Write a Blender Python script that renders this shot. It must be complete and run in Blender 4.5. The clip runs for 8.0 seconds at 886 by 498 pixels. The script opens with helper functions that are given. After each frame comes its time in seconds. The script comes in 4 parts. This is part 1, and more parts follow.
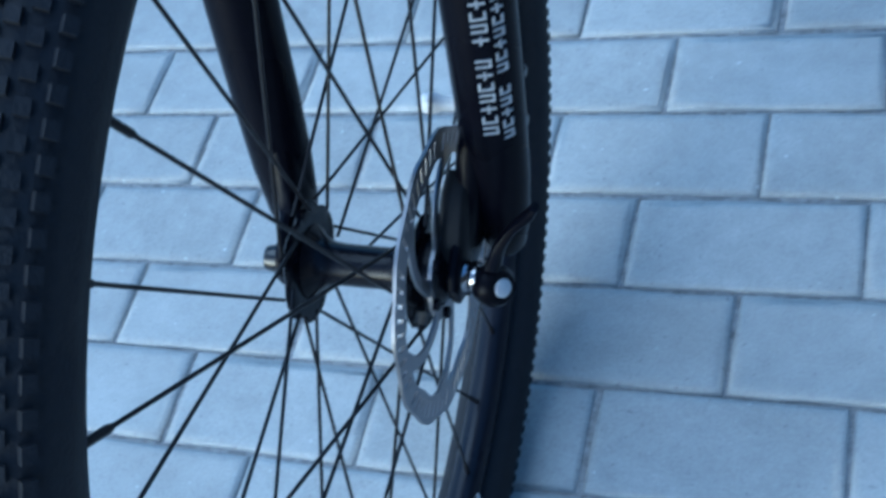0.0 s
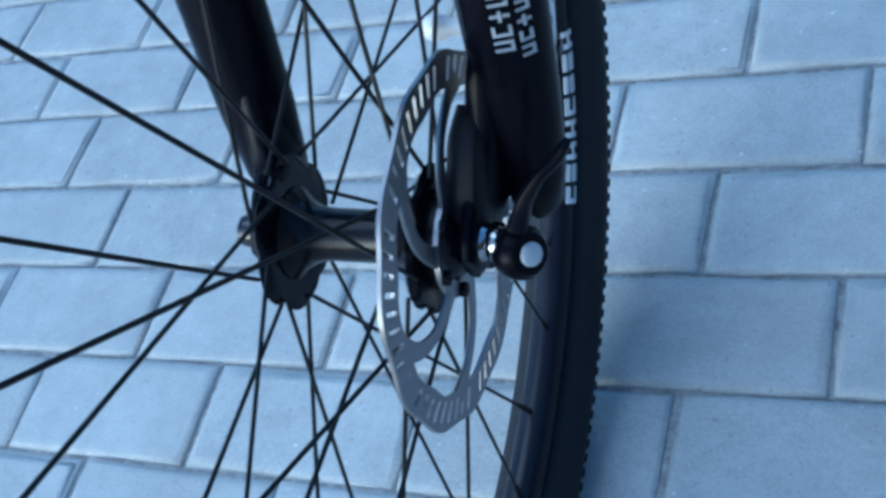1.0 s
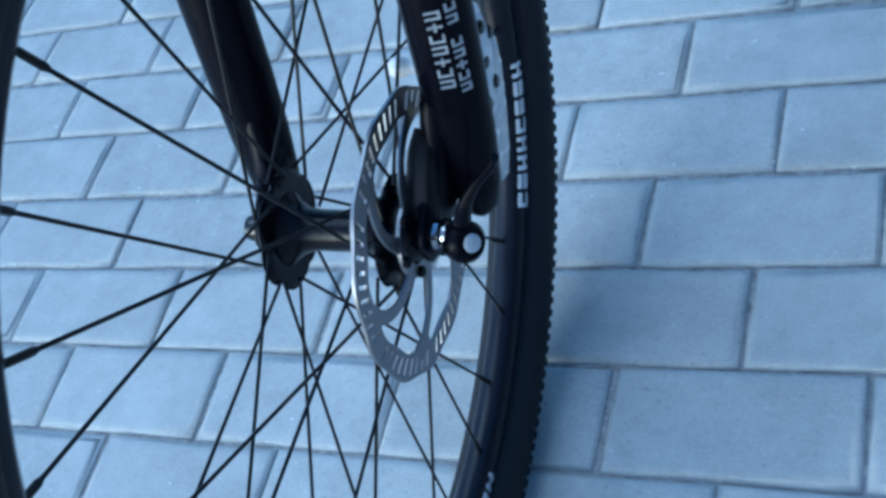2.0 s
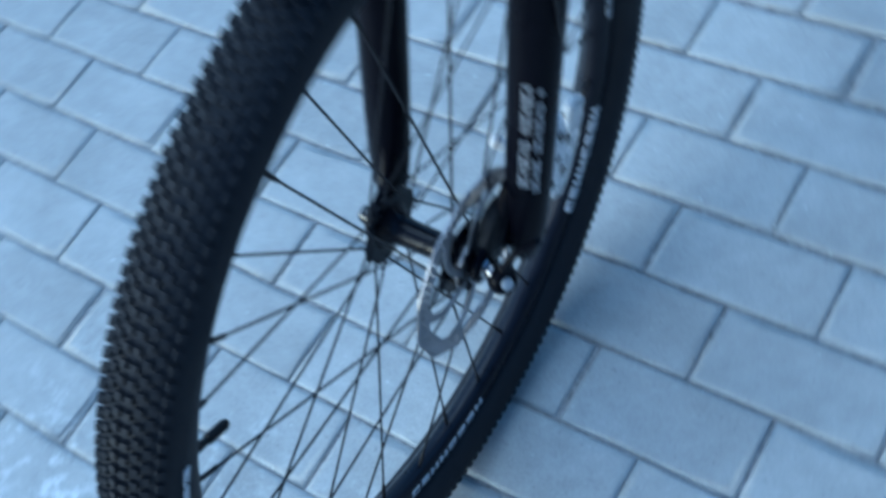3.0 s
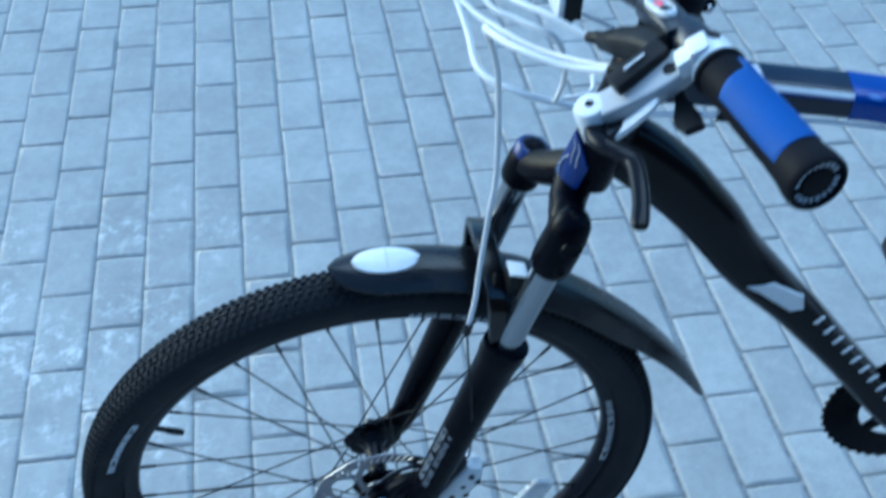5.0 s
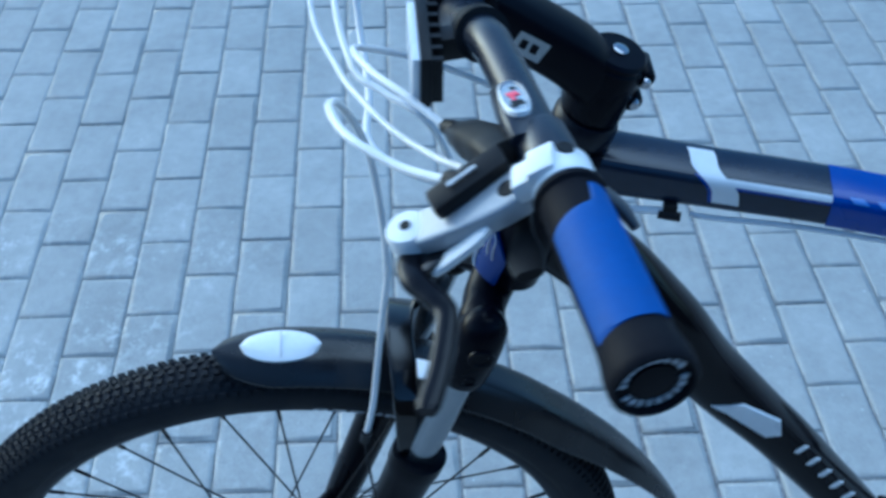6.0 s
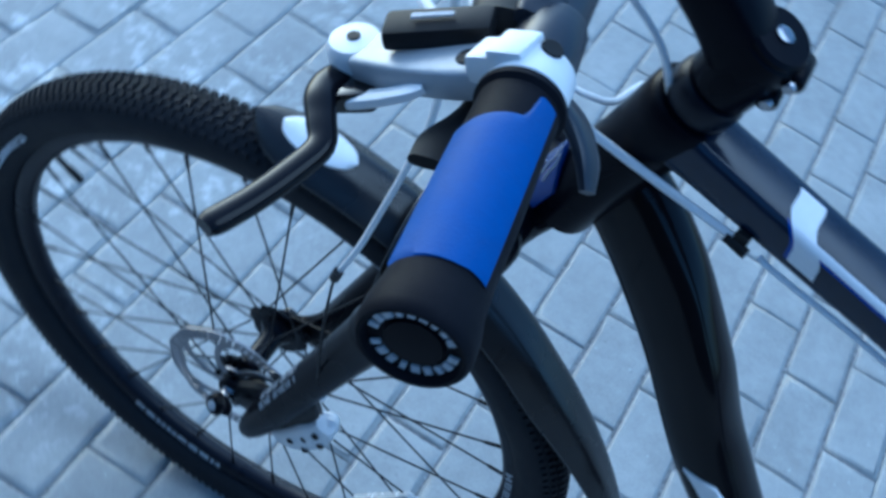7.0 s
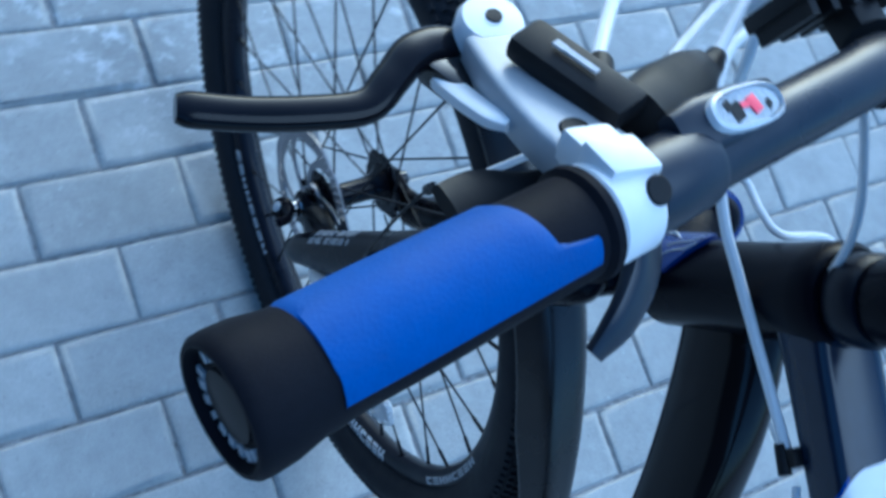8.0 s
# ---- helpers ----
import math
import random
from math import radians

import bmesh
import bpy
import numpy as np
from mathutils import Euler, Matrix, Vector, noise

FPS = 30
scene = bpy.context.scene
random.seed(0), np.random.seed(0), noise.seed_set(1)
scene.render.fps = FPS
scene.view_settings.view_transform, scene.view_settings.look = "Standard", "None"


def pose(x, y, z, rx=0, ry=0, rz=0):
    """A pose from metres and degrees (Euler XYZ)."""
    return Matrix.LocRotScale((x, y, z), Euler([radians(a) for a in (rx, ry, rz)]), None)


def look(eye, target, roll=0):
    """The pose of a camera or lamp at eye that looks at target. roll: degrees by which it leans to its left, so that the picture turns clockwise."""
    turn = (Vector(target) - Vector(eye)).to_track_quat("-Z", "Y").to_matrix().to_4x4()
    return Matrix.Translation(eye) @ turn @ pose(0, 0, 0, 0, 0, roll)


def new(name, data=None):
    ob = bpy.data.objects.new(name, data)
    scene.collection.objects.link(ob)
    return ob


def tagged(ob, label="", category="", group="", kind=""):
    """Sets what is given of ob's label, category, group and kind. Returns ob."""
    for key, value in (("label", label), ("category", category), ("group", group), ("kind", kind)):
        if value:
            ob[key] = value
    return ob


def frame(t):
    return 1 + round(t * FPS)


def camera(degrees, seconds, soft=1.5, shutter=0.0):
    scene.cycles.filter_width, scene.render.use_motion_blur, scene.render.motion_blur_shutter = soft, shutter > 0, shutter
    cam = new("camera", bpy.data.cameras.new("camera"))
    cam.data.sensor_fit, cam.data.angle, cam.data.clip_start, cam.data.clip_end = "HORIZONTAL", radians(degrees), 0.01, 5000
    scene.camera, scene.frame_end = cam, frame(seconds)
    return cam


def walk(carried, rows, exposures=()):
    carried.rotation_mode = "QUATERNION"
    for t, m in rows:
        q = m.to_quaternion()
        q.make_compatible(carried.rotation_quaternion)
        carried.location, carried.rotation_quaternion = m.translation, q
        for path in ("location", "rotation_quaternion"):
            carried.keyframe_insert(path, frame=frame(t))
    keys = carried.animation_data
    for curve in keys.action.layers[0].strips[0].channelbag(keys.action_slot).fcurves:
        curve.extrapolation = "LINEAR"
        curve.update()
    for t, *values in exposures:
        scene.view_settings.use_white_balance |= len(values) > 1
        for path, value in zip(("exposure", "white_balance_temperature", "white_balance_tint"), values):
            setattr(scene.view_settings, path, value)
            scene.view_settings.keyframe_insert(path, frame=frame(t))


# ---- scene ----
cam = camera(40.81, 8.0, soft=3.1, shutter=0.5)
PATH = [
    (0, (0.3670, -0.7164, 0.8665), (-0.2219, 0.0289, -0.2945), -28.92),
    (0.5, (0.3660, -0.7017, 0.8107), (-0.3043, 0.0142, -0.3243), -33.66),
    (1, (0.3447, -0.6619, 0.7285), (-0.3531, 0.0819, -0.3715), -34.35),
    (1.2, (0.3504, -0.6554, 0.7172), (-0.3555, 0.0885, -0.3775), -34.79),
    (2.3, (0.4642, -0.7595, 0.8539), (-0.2266, 0.0005, -0.2393), -34.18),
    (2.4, (0.4742, -0.7430, 0.8673), (-0.2459, -0.0277, -0.2372), -34.50),
    (2.5, (0.4875, -0.7398, 0.9173), (-0.2169, -0.0692, -0.2247), -33.12),
    (2.6, (0.5064, -0.7368, 0.9404), (-0.2334, -0.1055, -0.2016), -35.28),
    (2.8, (0.5377, -0.7566, 1.0114), (-0.2189, -0.1474, -0.1316), -33.91),
    (3, (0.5398, -0.7239, 1.1367), (-0.1730, -0.2220, -0.0839), -26.45),
    (3.25, (0.5879, -0.6992, 1.2495), (-0.1535, -0.2558, 0.0232), -21.91),
    (3.5, (0.6588, -0.6684, 1.3386), (-0.1295, -0.2783, 0.1235), -17.45),
    (3.75, (0.7283, -0.6345, 1.4023), (-0.1124, -0.3034, 0.2050), -13.32),
    (4, (0.7908, -0.5962, 1.4625), (-0.0981, -0.3416, 0.2814), -9.47),
    (4.25, (0.8615, -0.5513, 1.4915), (-0.0930, -0.3620, 0.3500), -6.85),
    (4.5, (0.9438, -0.5138, 1.4894), (-0.0888, -0.3500, 0.4138), -3.72),
    (4.75, (1.0101, -0.4884, 1.5135), (-0.0794, -0.3249, 0.4955), -1.03),
    (5, (1.0318, -0.4834, 1.5297), (-0.0951, -0.2936, 0.5580), 1.09),
    (5.2, (1.0168, -0.4727, 1.5462), (-0.1185, -0.2734, 0.5863), 2.13),
    (6.3, (0.8159, -0.2049, 1.4468), (-0.3065, -0.2494, 0.4526), 2.76),
    (6.5, (0.8075, -0.1648, 1.4381), (-0.2774, -0.2734, 0.4079), 8.77),
    (6.75, (0.7864, -0.1539, 1.4212), (-0.2590, -0.3005, 0.3557), 15.98),
    (7, (0.7507, -0.1508, 1.4094), (-0.2459, -0.3218, 0.3015), 24.81),
    (7.25, (0.7152, -0.1505, 1.4027), (-0.2320, -0.3321, 0.2538), 35.15),
    (7.5, (0.6808, -0.1520, 1.3984), (-0.2137, -0.3353, 0.2084), 45.31),
    (7.75, (0.6530, -0.1585, 1.3967), (-0.1871, -0.3428, 0.1678), 53.20),
    (8, (0.6293, -0.1681, 1.3944), (-0.1544, -0.3535, 0.1289), 59.46),
]
walk(cam, [(t, look(eye, target, roll)) for t, eye, target, roll in PATH],
     [(0, 0.90, 4190, -3), (1.2, 0.93, 4200, -3), (2.6, 0.85, 4180, -4), (3.5, 0.82, 4220, -5), (5.2, 0.82, 4260, -6), (6.4, 0.60, 4190, -3), (8, 0.76, 4140, -2)])

# ---- world and light: a dull evening sky ----
world = bpy.data.worlds.new("evening_sky")
scene.world = world
world.use_nodes = True
wn = world.node_tree.nodes
sky = wn.new("ShaderNodeTexSky")
sky.sky_type = "NISHITA"
sky.sun_disc = False
sky.sun_elevation = radians(18)
sky.sun_rotation = radians(215)
sky.air_density, sky.dust_density, sky.ozone_density = 1.0, 3.0, 1.5
wn["Background"].inputs["Strength"].default_value = 0.15
world.node_tree.links.new(sky.outputs[0], wn["Background"].inputs["Color"])

sun = new("sun", bpy.data.lights.new("sun", "SUN"))
sun.data.energy, sun.data.angle, sun.data.color = 0.9, radians(50), (1.0, 0.95, 0.88)
sun.matrix_world = look((-1.4, 1.0, 5.0), (0, -0.3, 0))


# ---- materials ----
def material(name, color, rough=0.5, metal=0.0, vary=0.12, scale=40.0, bump=0.0, bump_scale=200.0, spec=0.5, coat=0.0):
    m = bpy.data.materials.new(name)
    m.use_nodes = True
    nt = m.node_tree
    n, ln = nt.nodes, nt.links
    b = n["Principled BSDF"]
    b.inputs["Metallic"].default_value = metal
    b.inputs["Specular IOR Level"].default_value = spec
    b.inputs["Coat Weight"].default_value = coat
    co = n.new("ShaderNodeTexCoord")
    big, small = n.new("ShaderNodeTexNoise"), n.new("ShaderNodeTexNoise")
    big.inputs["Scale"].default_value, small.inputs["Scale"].default_value = scale, scale * 9
    big.inputs["Detail"].default_value = small.inputs["Detail"].default_value = 3
    for t in (big, small):
        ln.new(co.outputs["Object"], t.inputs["Vector"])
    add = n.new("ShaderNodeMath")
    add.operation = "ADD"
    ln.new(big.outputs[0], add.inputs[0])
    ln.new(small.outputs[0], add.inputs[1])
    ramp = n.new("ShaderNodeMapRange")
    ramp.inputs[1].default_value, ramp.inputs[2].default_value = 0.6, 1.4
    ramp.inputs[3].default_value, ramp.inputs[4].default_value = 1 - vary, 1 + vary
    ln.new(add.outputs[0], ramp.inputs[0])
    mul = n.new("ShaderNodeVectorMath")
    mul.operation = "SCALE"
    mul.inputs[0].default_value = color
    ln.new(ramp.outputs[0], mul.inputs["Scale"])
    ln.new(mul.outputs[0], b.inputs["Base Color"])
    rr = n.new("ShaderNodeMapRange")
    rr.inputs[1].default_value, rr.inputs[2].default_value = 0.3, 0.7
    rr.inputs[3].default_value, rr.inputs[4].default_value = max(rough - 0.08, 0.02), min(rough + 0.1, 1)
    ln.new(big.outputs[0], rr.inputs[0])
    ln.new(rr.outputs[0], b.inputs["Roughness"])
    if bump:
        f = n.new("ShaderNodeTexNoise")
        f.inputs["Scale"].default_value = bump_scale
        f.inputs["Detail"].default_value = 4
        ln.new(co.outputs["Object"], f.inputs["Vector"])
        bp = n.new("ShaderNodeBump")
        bp.inputs["Strength"].default_value = bump
        bp.inputs["Distance"].default_value = 0.002
        ln.new(f.outputs[0], bp.inputs["Height"])
        ln.new(bp.outputs[0], b.inputs["Normal"])
    return m


def paving_material():
    """Pressed concrete: sandy grain, cement blotches, a shade of its own for each block, pale splashes of dried mortar."""
    m = bpy.data.materials.new("paving_concrete")
    m.use_nodes = True
    nt = m.node_tree
    n, ln = nt.nodes, nt.links
    b = n["Principled BSDF"]
    geo, info = n.new("ShaderNodeNewGeometry"), n.new("ShaderNodeObjectInfo")

    def noise_at(scale, detail=4, rough=0.6):
        t = n.new("ShaderNodeTexNoise")
        t.inputs["Scale"].default_value, t.inputs["Detail"].default_value = scale, detail
        t.inputs["Roughness"].default_value = rough
        ln.new(geo.outputs["Position"], t.inputs["Vector"])
        return t.outputs[0]

    def ranged(src, a, c, lo, hi):
        r = n.new("ShaderNodeMapRange")
        for i, v in enumerate((a, c, lo, hi)):
            r.inputs[i + 1].default_value = v
        ln.new(src, r.inputs[0])
        return r.outputs[0]

    def math_node(op, a, c):
        t = n.new("ShaderNodeMath")
        t.operation = op
        for i, v in enumerate((a, c)):
            if isinstance(v, float):
                t.inputs[i].default_value = v
            else:
                ln.new(v, t.inputs[i])
        return t.outputs[0]

    one = math_node("ADD", info.outputs["Random"], geo.outputs["Random Per Island"])
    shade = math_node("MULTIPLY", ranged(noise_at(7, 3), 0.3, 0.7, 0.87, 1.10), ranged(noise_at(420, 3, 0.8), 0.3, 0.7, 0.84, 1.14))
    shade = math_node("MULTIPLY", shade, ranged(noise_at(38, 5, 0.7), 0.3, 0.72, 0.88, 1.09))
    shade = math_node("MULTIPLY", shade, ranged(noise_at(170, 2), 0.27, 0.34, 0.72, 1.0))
    shade = math_node("MULTIPLY", shade, ranged(math_node("FRACT", one, 0.0), 0.0, 1.0, 0.93, 1.055))
    base = n.new("ShaderNodeVectorMath")
    base.operation = "SCALE"
    base.inputs[0].default_value = (0.365, 0.372, 0.362)
    ln.new(shade, base.inputs["Scale"])
    # splashes lie in patches towards the front of the bicycle
    sep = n.new("ShaderNodeSeparateXYZ")
    ln.new(geo.outputs["Position"], sep.inputs[0])
    patch = math_node("MULTIPLY", ranged(sep.outputs[1], -0.45, -0.75, 0.0, 1.0), ranged(sep.outputs[0], -1.15, -0.75, 0.0, 1.0))
    spots = math_node("MULTIPLY", ranged(noise_at(30, 6, 0.75), 0.51, 0.62, 0.0, 1.0), ranged(noise_at(6, 2), 0.40, 0.62, 0.0, 1.0))
    spots = math_node("MULTIPLY", spots, patch)
    flecks = ranged(noise_at(95, 2), 0.715, 0.76, 0.0, 0.7)
    mix = n.new("ShaderNodeMix")
    mix.data_type = "RGBA"
    ln.new(math_node("MAXIMUM", spots, flecks), mix.inputs[0])
    ln.new(base.outputs[0], mix.inputs[6])
    mix.inputs[7].default_value = (0.66, 0.68, 0.68, 1)
    ln.new(mix.outputs[2], b.inputs["Base Color"])
    b.inputs["Roughness"].default_value = 0.62
    b.inputs["Specular IOR Level"].default_value = 0.4
    bp = n.new("ShaderNodeBump")
    bp.inputs["Strength"].default_value, bp.inputs["Distance"].default_value = 0.35, 0.0015
    ln.new(noise_at(330, 4, 0.75), bp.inputs["Height"])
    ln.new(bp.outputs[0], b.inputs["Normal"])
    return m


PAVING = paving_material()
SAND = material("joint_sand", (0.29, 0.28, 0.27), 0.95, vary=0.75, scale=110, bump=0.8, bump_scale=500)
RUBBER = material("tyre_rubber", (0.011, 0.012, 0.016), 0.75, vary=0.25, scale=30, bump=0.3, bump_scale=600, spec=0.3)
BLACK = material("black_paint", (0.003, 0.003, 0.006), 0.28, vary=0.2, scale=12, spec=0.07)
FRAME = material("blue_black_paint", (0.008, 0.014, 0.032), 0.17, vary=0.2, scale=12, spec=0.42)
HUBPAINT = material("hub_paint", (0.004, 0.004, 0.007), 0.20, vary=0.25, scale=40, spec=0.16)
BARPAINT = material("satin_bar_paint", (0.010, 0.014, 0.026), 0.30, vary=0.2, scale=25, bump=0.04, bump_scale=1200, spec=0.46)
PALEBLUE = material("pale_blue_print", (0.10, 0.20, 0.55), 0.3, vary=0.1, scale=40)
GLOSS = material("black_gloss", (0.004, 0.004, 0.005), 0.16, vary=0.2, scale=12, spec=0.5)
GUARD = material("mudguard_plastic", (0.008, 0.008, 0.010), 0.27, vary=0.25, scale=25, bump=0.03, bump_scale=700, spec=0.45)
SATIN = material("satin_black", (0.004, 0.004, 0.006), 0.13, vary=0.15, scale=20, spec=0.18)
PLASTIC = material("black_plastic", (0.009, 0.009, 0.010), 0.46, vary=0.2, scale=25, bump=0.05, bump_scale=900, spec=0.2)
GRIPRUB = material("grip_rubber", (0.006, 0.006, 0.009), 0.60, vary=0.2, scale=40, bump=0.12, bump_scale=1500, spec=0.09)
BLUE = material("blue_rubber", (0.020, 0.072, 0.30), 0.68, vary=0.12, scale=25, bump=0.15, bump_scale=900, spec=0.3)
BLUEPAINT = material("blue_paint", (0.010, 0.045, 0.30), 0.25, vary=0.08, scale=15)
DEEPBLUE = material("deep_blue_paint", (0.006, 0.022, 0.15), 0.3, vary=0.1, scale=15)
WHITE = material("white_paint", (0.80, 0.80, 0.80), 0.32, vary=0.05, scale=18)
CABLE = material("white_cable", (0.78, 0.78, 0.78), 0.42, vary=0.06, scale=30)
SILVER = material("grey_silver_paint", (0.42, 0.43, 0.45), 0.45, metal=0.15, vary=0.06, scale=20)
STEEL = material("brushed_steel", (0.27, 0.27, 0.29), 0.38, metal=1.0, vary=0.12, scale=60)
CHROME = material("chrome", (0.36, 0.36, 0.38), 0.16, metal=1.0, vary=0.05, scale=40)
STANCHION = material("grey_stanchion", (0.30, 0.32, 0.35), 0.20, metal=0.95, vary=0.05, scale=20)
RIM = material("black_anodised", (0.007, 0.008, 0.014), 0.32, vary=0.15, scale=25, spec=0.2)
SPOKE = material("black_spoke", (0.006, 0.006, 0.008), 0.40, vary=0.1, scale=50, spec=0.2)
REFLECT = material("white_reflector", (0.86, 0.87, 0.88), 0.18, vary=0.04, scale=200, bump=0.25, bump_scale=1500, coat=0.5)
CLEAR = material("clear_reflector", (0.80, 0.82, 0.84), 0.22, vary=0.10, scale=90, bump=0.35, bump_scale=900)
CLEAR.node_tree.nodes["Principled BSDF"].inputs["Transmission Weight"].default_value = 0.45
DIAL = material("grey_dial", (0.34, 0.36, 0.39), 0.12, vary=0.5, scale=110, coat=0.8)
RED = material("red_needle", (0.80, 0.07, 0.12), 0.4, vary=0.05, scale=30)
RENDER = material("dark_render", (0.040, 0.038, 0.036), 0.9, vary=0.25, scale=1.5, bump=0.4, bump_scale=60, spec=0.2)
LETTER = material("white_print", (0.72, 0.73, 0.75), 0.45, vary=0.12, scale=80)
LEGPRINT = material("worn_grey_print", (0.34, 0.35, 0.37), 0.5, vary=0.3, scale=90)
GREYPRINT = material("pale_print", (0.50, 0.51, 0.53), 0.5, vary=0.15, scale=60)


# ---- mesh helpers ----
def finish(bm, name, mat, smooth=True):
    bmesh.ops.recalc_face_normals(bm, faces=bm.faces)
    me = bpy.data.meshes.new(name)
    bm.to_mesh(me)
    bm.free()
    me.materials.append(mat)
    if smooth:
        for p in me.polygons:
            p.use_smooth = True
        me.set_sharp_from_angle(angle=radians(38))
    return me


def V(*a):
    return Vector(a)


def curve_points(pts, steps=8):
    """A smooth run of points through the given ones."""
    p = [Vector(q) for q in pts]
    out = []
    for i in range(len(p) - 1):
        a, b, c, d = p[max(i - 1, 0)], p[i], p[i + 1], p[min(i + 2, len(p) - 1)]
        for k in range(steps):
            t = k / steps
            out.append(0.5 * (2 * b + (c - a) * t + (2 * a - 5 * b + 4 * c - d) * t * t + (3 * b - a - 3 * c + d) * t ** 3))
    out.append(p[-1])
    return out


def along(values, steps=8):
    out = []
    for i in range(len(values) - 1):
        for k in range(steps):
            t = k / steps
            t = t * t * (3 - 2 * t)
            out.append(values[i] * (1 - t) + values[i + 1] * t)
    out.append(values[-1])
    return out


def sweep(bm, pts, wide, high=None, seg=14, up=(0, 1, 0), power=2.0):
    """A closed skin along pts. wide: half size across `up`'s plane normal; high: half size along `up`. power over 2: squarer."""
    high = high or wide
    wide = wide if isinstance(wide, (list, tuple)) else [wide] * len(pts)
    high = high if isinstance(high, (list, tuple)) else [high] * len(pts)
    rings = []
    for i, p in enumerate(pts):
        d = (pts[min(i + 1, len(pts) - 1)] - pts[max(i - 1, 0)]).normalized()
        y = Vector(up) - d * Vector(up).dot(d)
        y = y.normalized() if y.length > 1e-6 else d.orthogonal().normalized()
        x = d.cross(y)
        ring = []
        for k in range(seg):
            a = 2 * math.pi * k / seg
            c, s = math.cos(a), math.sin(a)
            c = math.copysign(abs(c) ** (2 / power), c)
            s = math.copysign(abs(s) ** (2 / power), s)
            ring.append(bm.verts.new(p + x * (wide[i] * c) + y * (high[i] * s)))
        rings.append(ring)
    for a, b in zip(rings, rings[1:]):
        for k in range(seg):
            bm.faces.new((a[k], a[(k + 1) % seg], b[(k + 1) % seg], b[k]))
    bm.faces.new(rings[0][::-1])
    bm.faces.new(rings[-1])
    return bm


def lathe(bm, profile, centre, axis, seg=32, closed=False, start=0.0):
    """Turns a profile of (along, radius) about the axis through centre."""
    axis = Vector(axis).normalized()
    x = axis.orthogonal().normalized()
    y = axis.cross(x)
    rings = []
    for h, r in profile:
        c = Vector(centre) + axis * h
        if r < 1e-6:
            rings.append([bm.verts.new(c)])
        else:
            rings.append([bm.verts.new(c + (x * math.cos(start + 2 * math.pi * k / seg) + y * math.sin(start + 2 * math.pi * k / seg)) * r) for k in range(seg)])
    pairs = list(zip(rings, rings[1:]))
    if closed:
        pairs.append((rings[-1], rings[0]))
    for a, b in pairs:
        for k in range(seg):
            j = (k + 1) % seg
            if len(a) == 1 and len(b) == 1:
                continue
            if len(a) == 1:
                bm.faces.new((a[0], b[k], b[j]))
            elif len(b) == 1:
                bm.faces.new((a[k], a[j], b[0]))
            else:
                bm.faces.new((a[k], a[j], b[j], b[k]))
    return bm


def slab(bm, centre, x, y, z, bevel=0.0):
    """A block with half-size vectors x, y and z about its centre."""
    x, y, z, c = Vector(x), Vector(y), Vector(z), Vector(centre)
    v = [bm.verts.new(c + x * i + y * j + z * k) for k in (-1, 1) for j in (-1, 1) for i in (-1, 1)]
    faces = [bm.faces.new([v[i] for i in q]) for q in ((0, 2, 3, 1), (4, 5, 7, 6), (0, 1, 5, 4), (2, 6, 7, 3), (0, 4, 6, 2), (1, 3, 7, 5))]
    if bevel:
        bmesh.ops.bevel(bm, geom=list({e for f in faces for e in f.edges}), offset=bevel, segments=2, affect="EDGES", profile=0.6)
    return bm


HUB = V(0, 0, 0.3455)


def part(name, bm, mat, parent, label="", top=False, smooth=True):
    """Links a bmesh as one mesh under a thing (top: laid out from the hub's centre) or under a part."""
    ob = new(name, finish(bm, name, mat, smooth))
    ob.parent = parent
    if top:
        ob.location = HUB
    return tagged(ob, label) if label else ob


# ---- paving ----
bm = bmesh.new()
lathe(bm, [(0, 0.0), (0, 4.0), (0, 60.0), (0, 900.0), (-0.6, 900.0), (-0.6, 0.0)], (0, 0, -0.0052), (0, 0, 1), 48)
ground = new("ground", finish(bm, "ground", SAND, False))
tagged(ground, "level bed of grey sand under grey concrete paving blocks", "ground", kind="structure")

# unseen plain dark wall, added behind the camera so black paint reflects dark
bm = bmesh.new()
slab(bm, (3.6, -0.5, 1.2), (0.15, 0, 0), (0, 11.0, 0), (0, 0, 1.3))
tagged(new("unseen_wall_east", finish(bm, "unseen_wall_east", RENDER, False)), "plain dark unseen wall beside the paving, added to darken reflections", "wall", kind="structure")

# ---- bicycle: hub-centred axes are forward, left, up ----
YAW, LEAN = 0.0267, 0.1166
LEFT = V(math.cos(YAW) * math.cos(LEAN), math.sin(YAW) * math.cos(LEAN), -math.sin(LEAN))
FORE = LEFT.cross(V(0, 0, 1)).normalized()
UPWARD = FORE.cross(LEFT)
HUB_AT = V(0.0667, -0.4004, 0.3520)
SIZE = 1.0318
bike = new("bicycle")
bike.empty_display_size = 0.1
base = HUB_AT - UPWARD * (HUB.z * SIZE)
bike.matrix_world = Matrix(((FORE.x, LEFT.x, UPWARD.x, base.x), (FORE.y, LEFT.y, UPWARD.y, base.y), (FORE.z, LEFT.z, UPWARD.z, base.z), (0, 0, 0, 1))) @ Matrix.Diagonal((SIZE, SIZE, SIZE, 1))
tagged(bike, "leaning black mountain bicycle with blue grips and white cables", "bicycle")
AXLE = (0, 1, 0)


def polar(r, deg, l=0.0):
    return V(r * math.cos(radians(deg)), l, r * math.sin(radians(deg)))


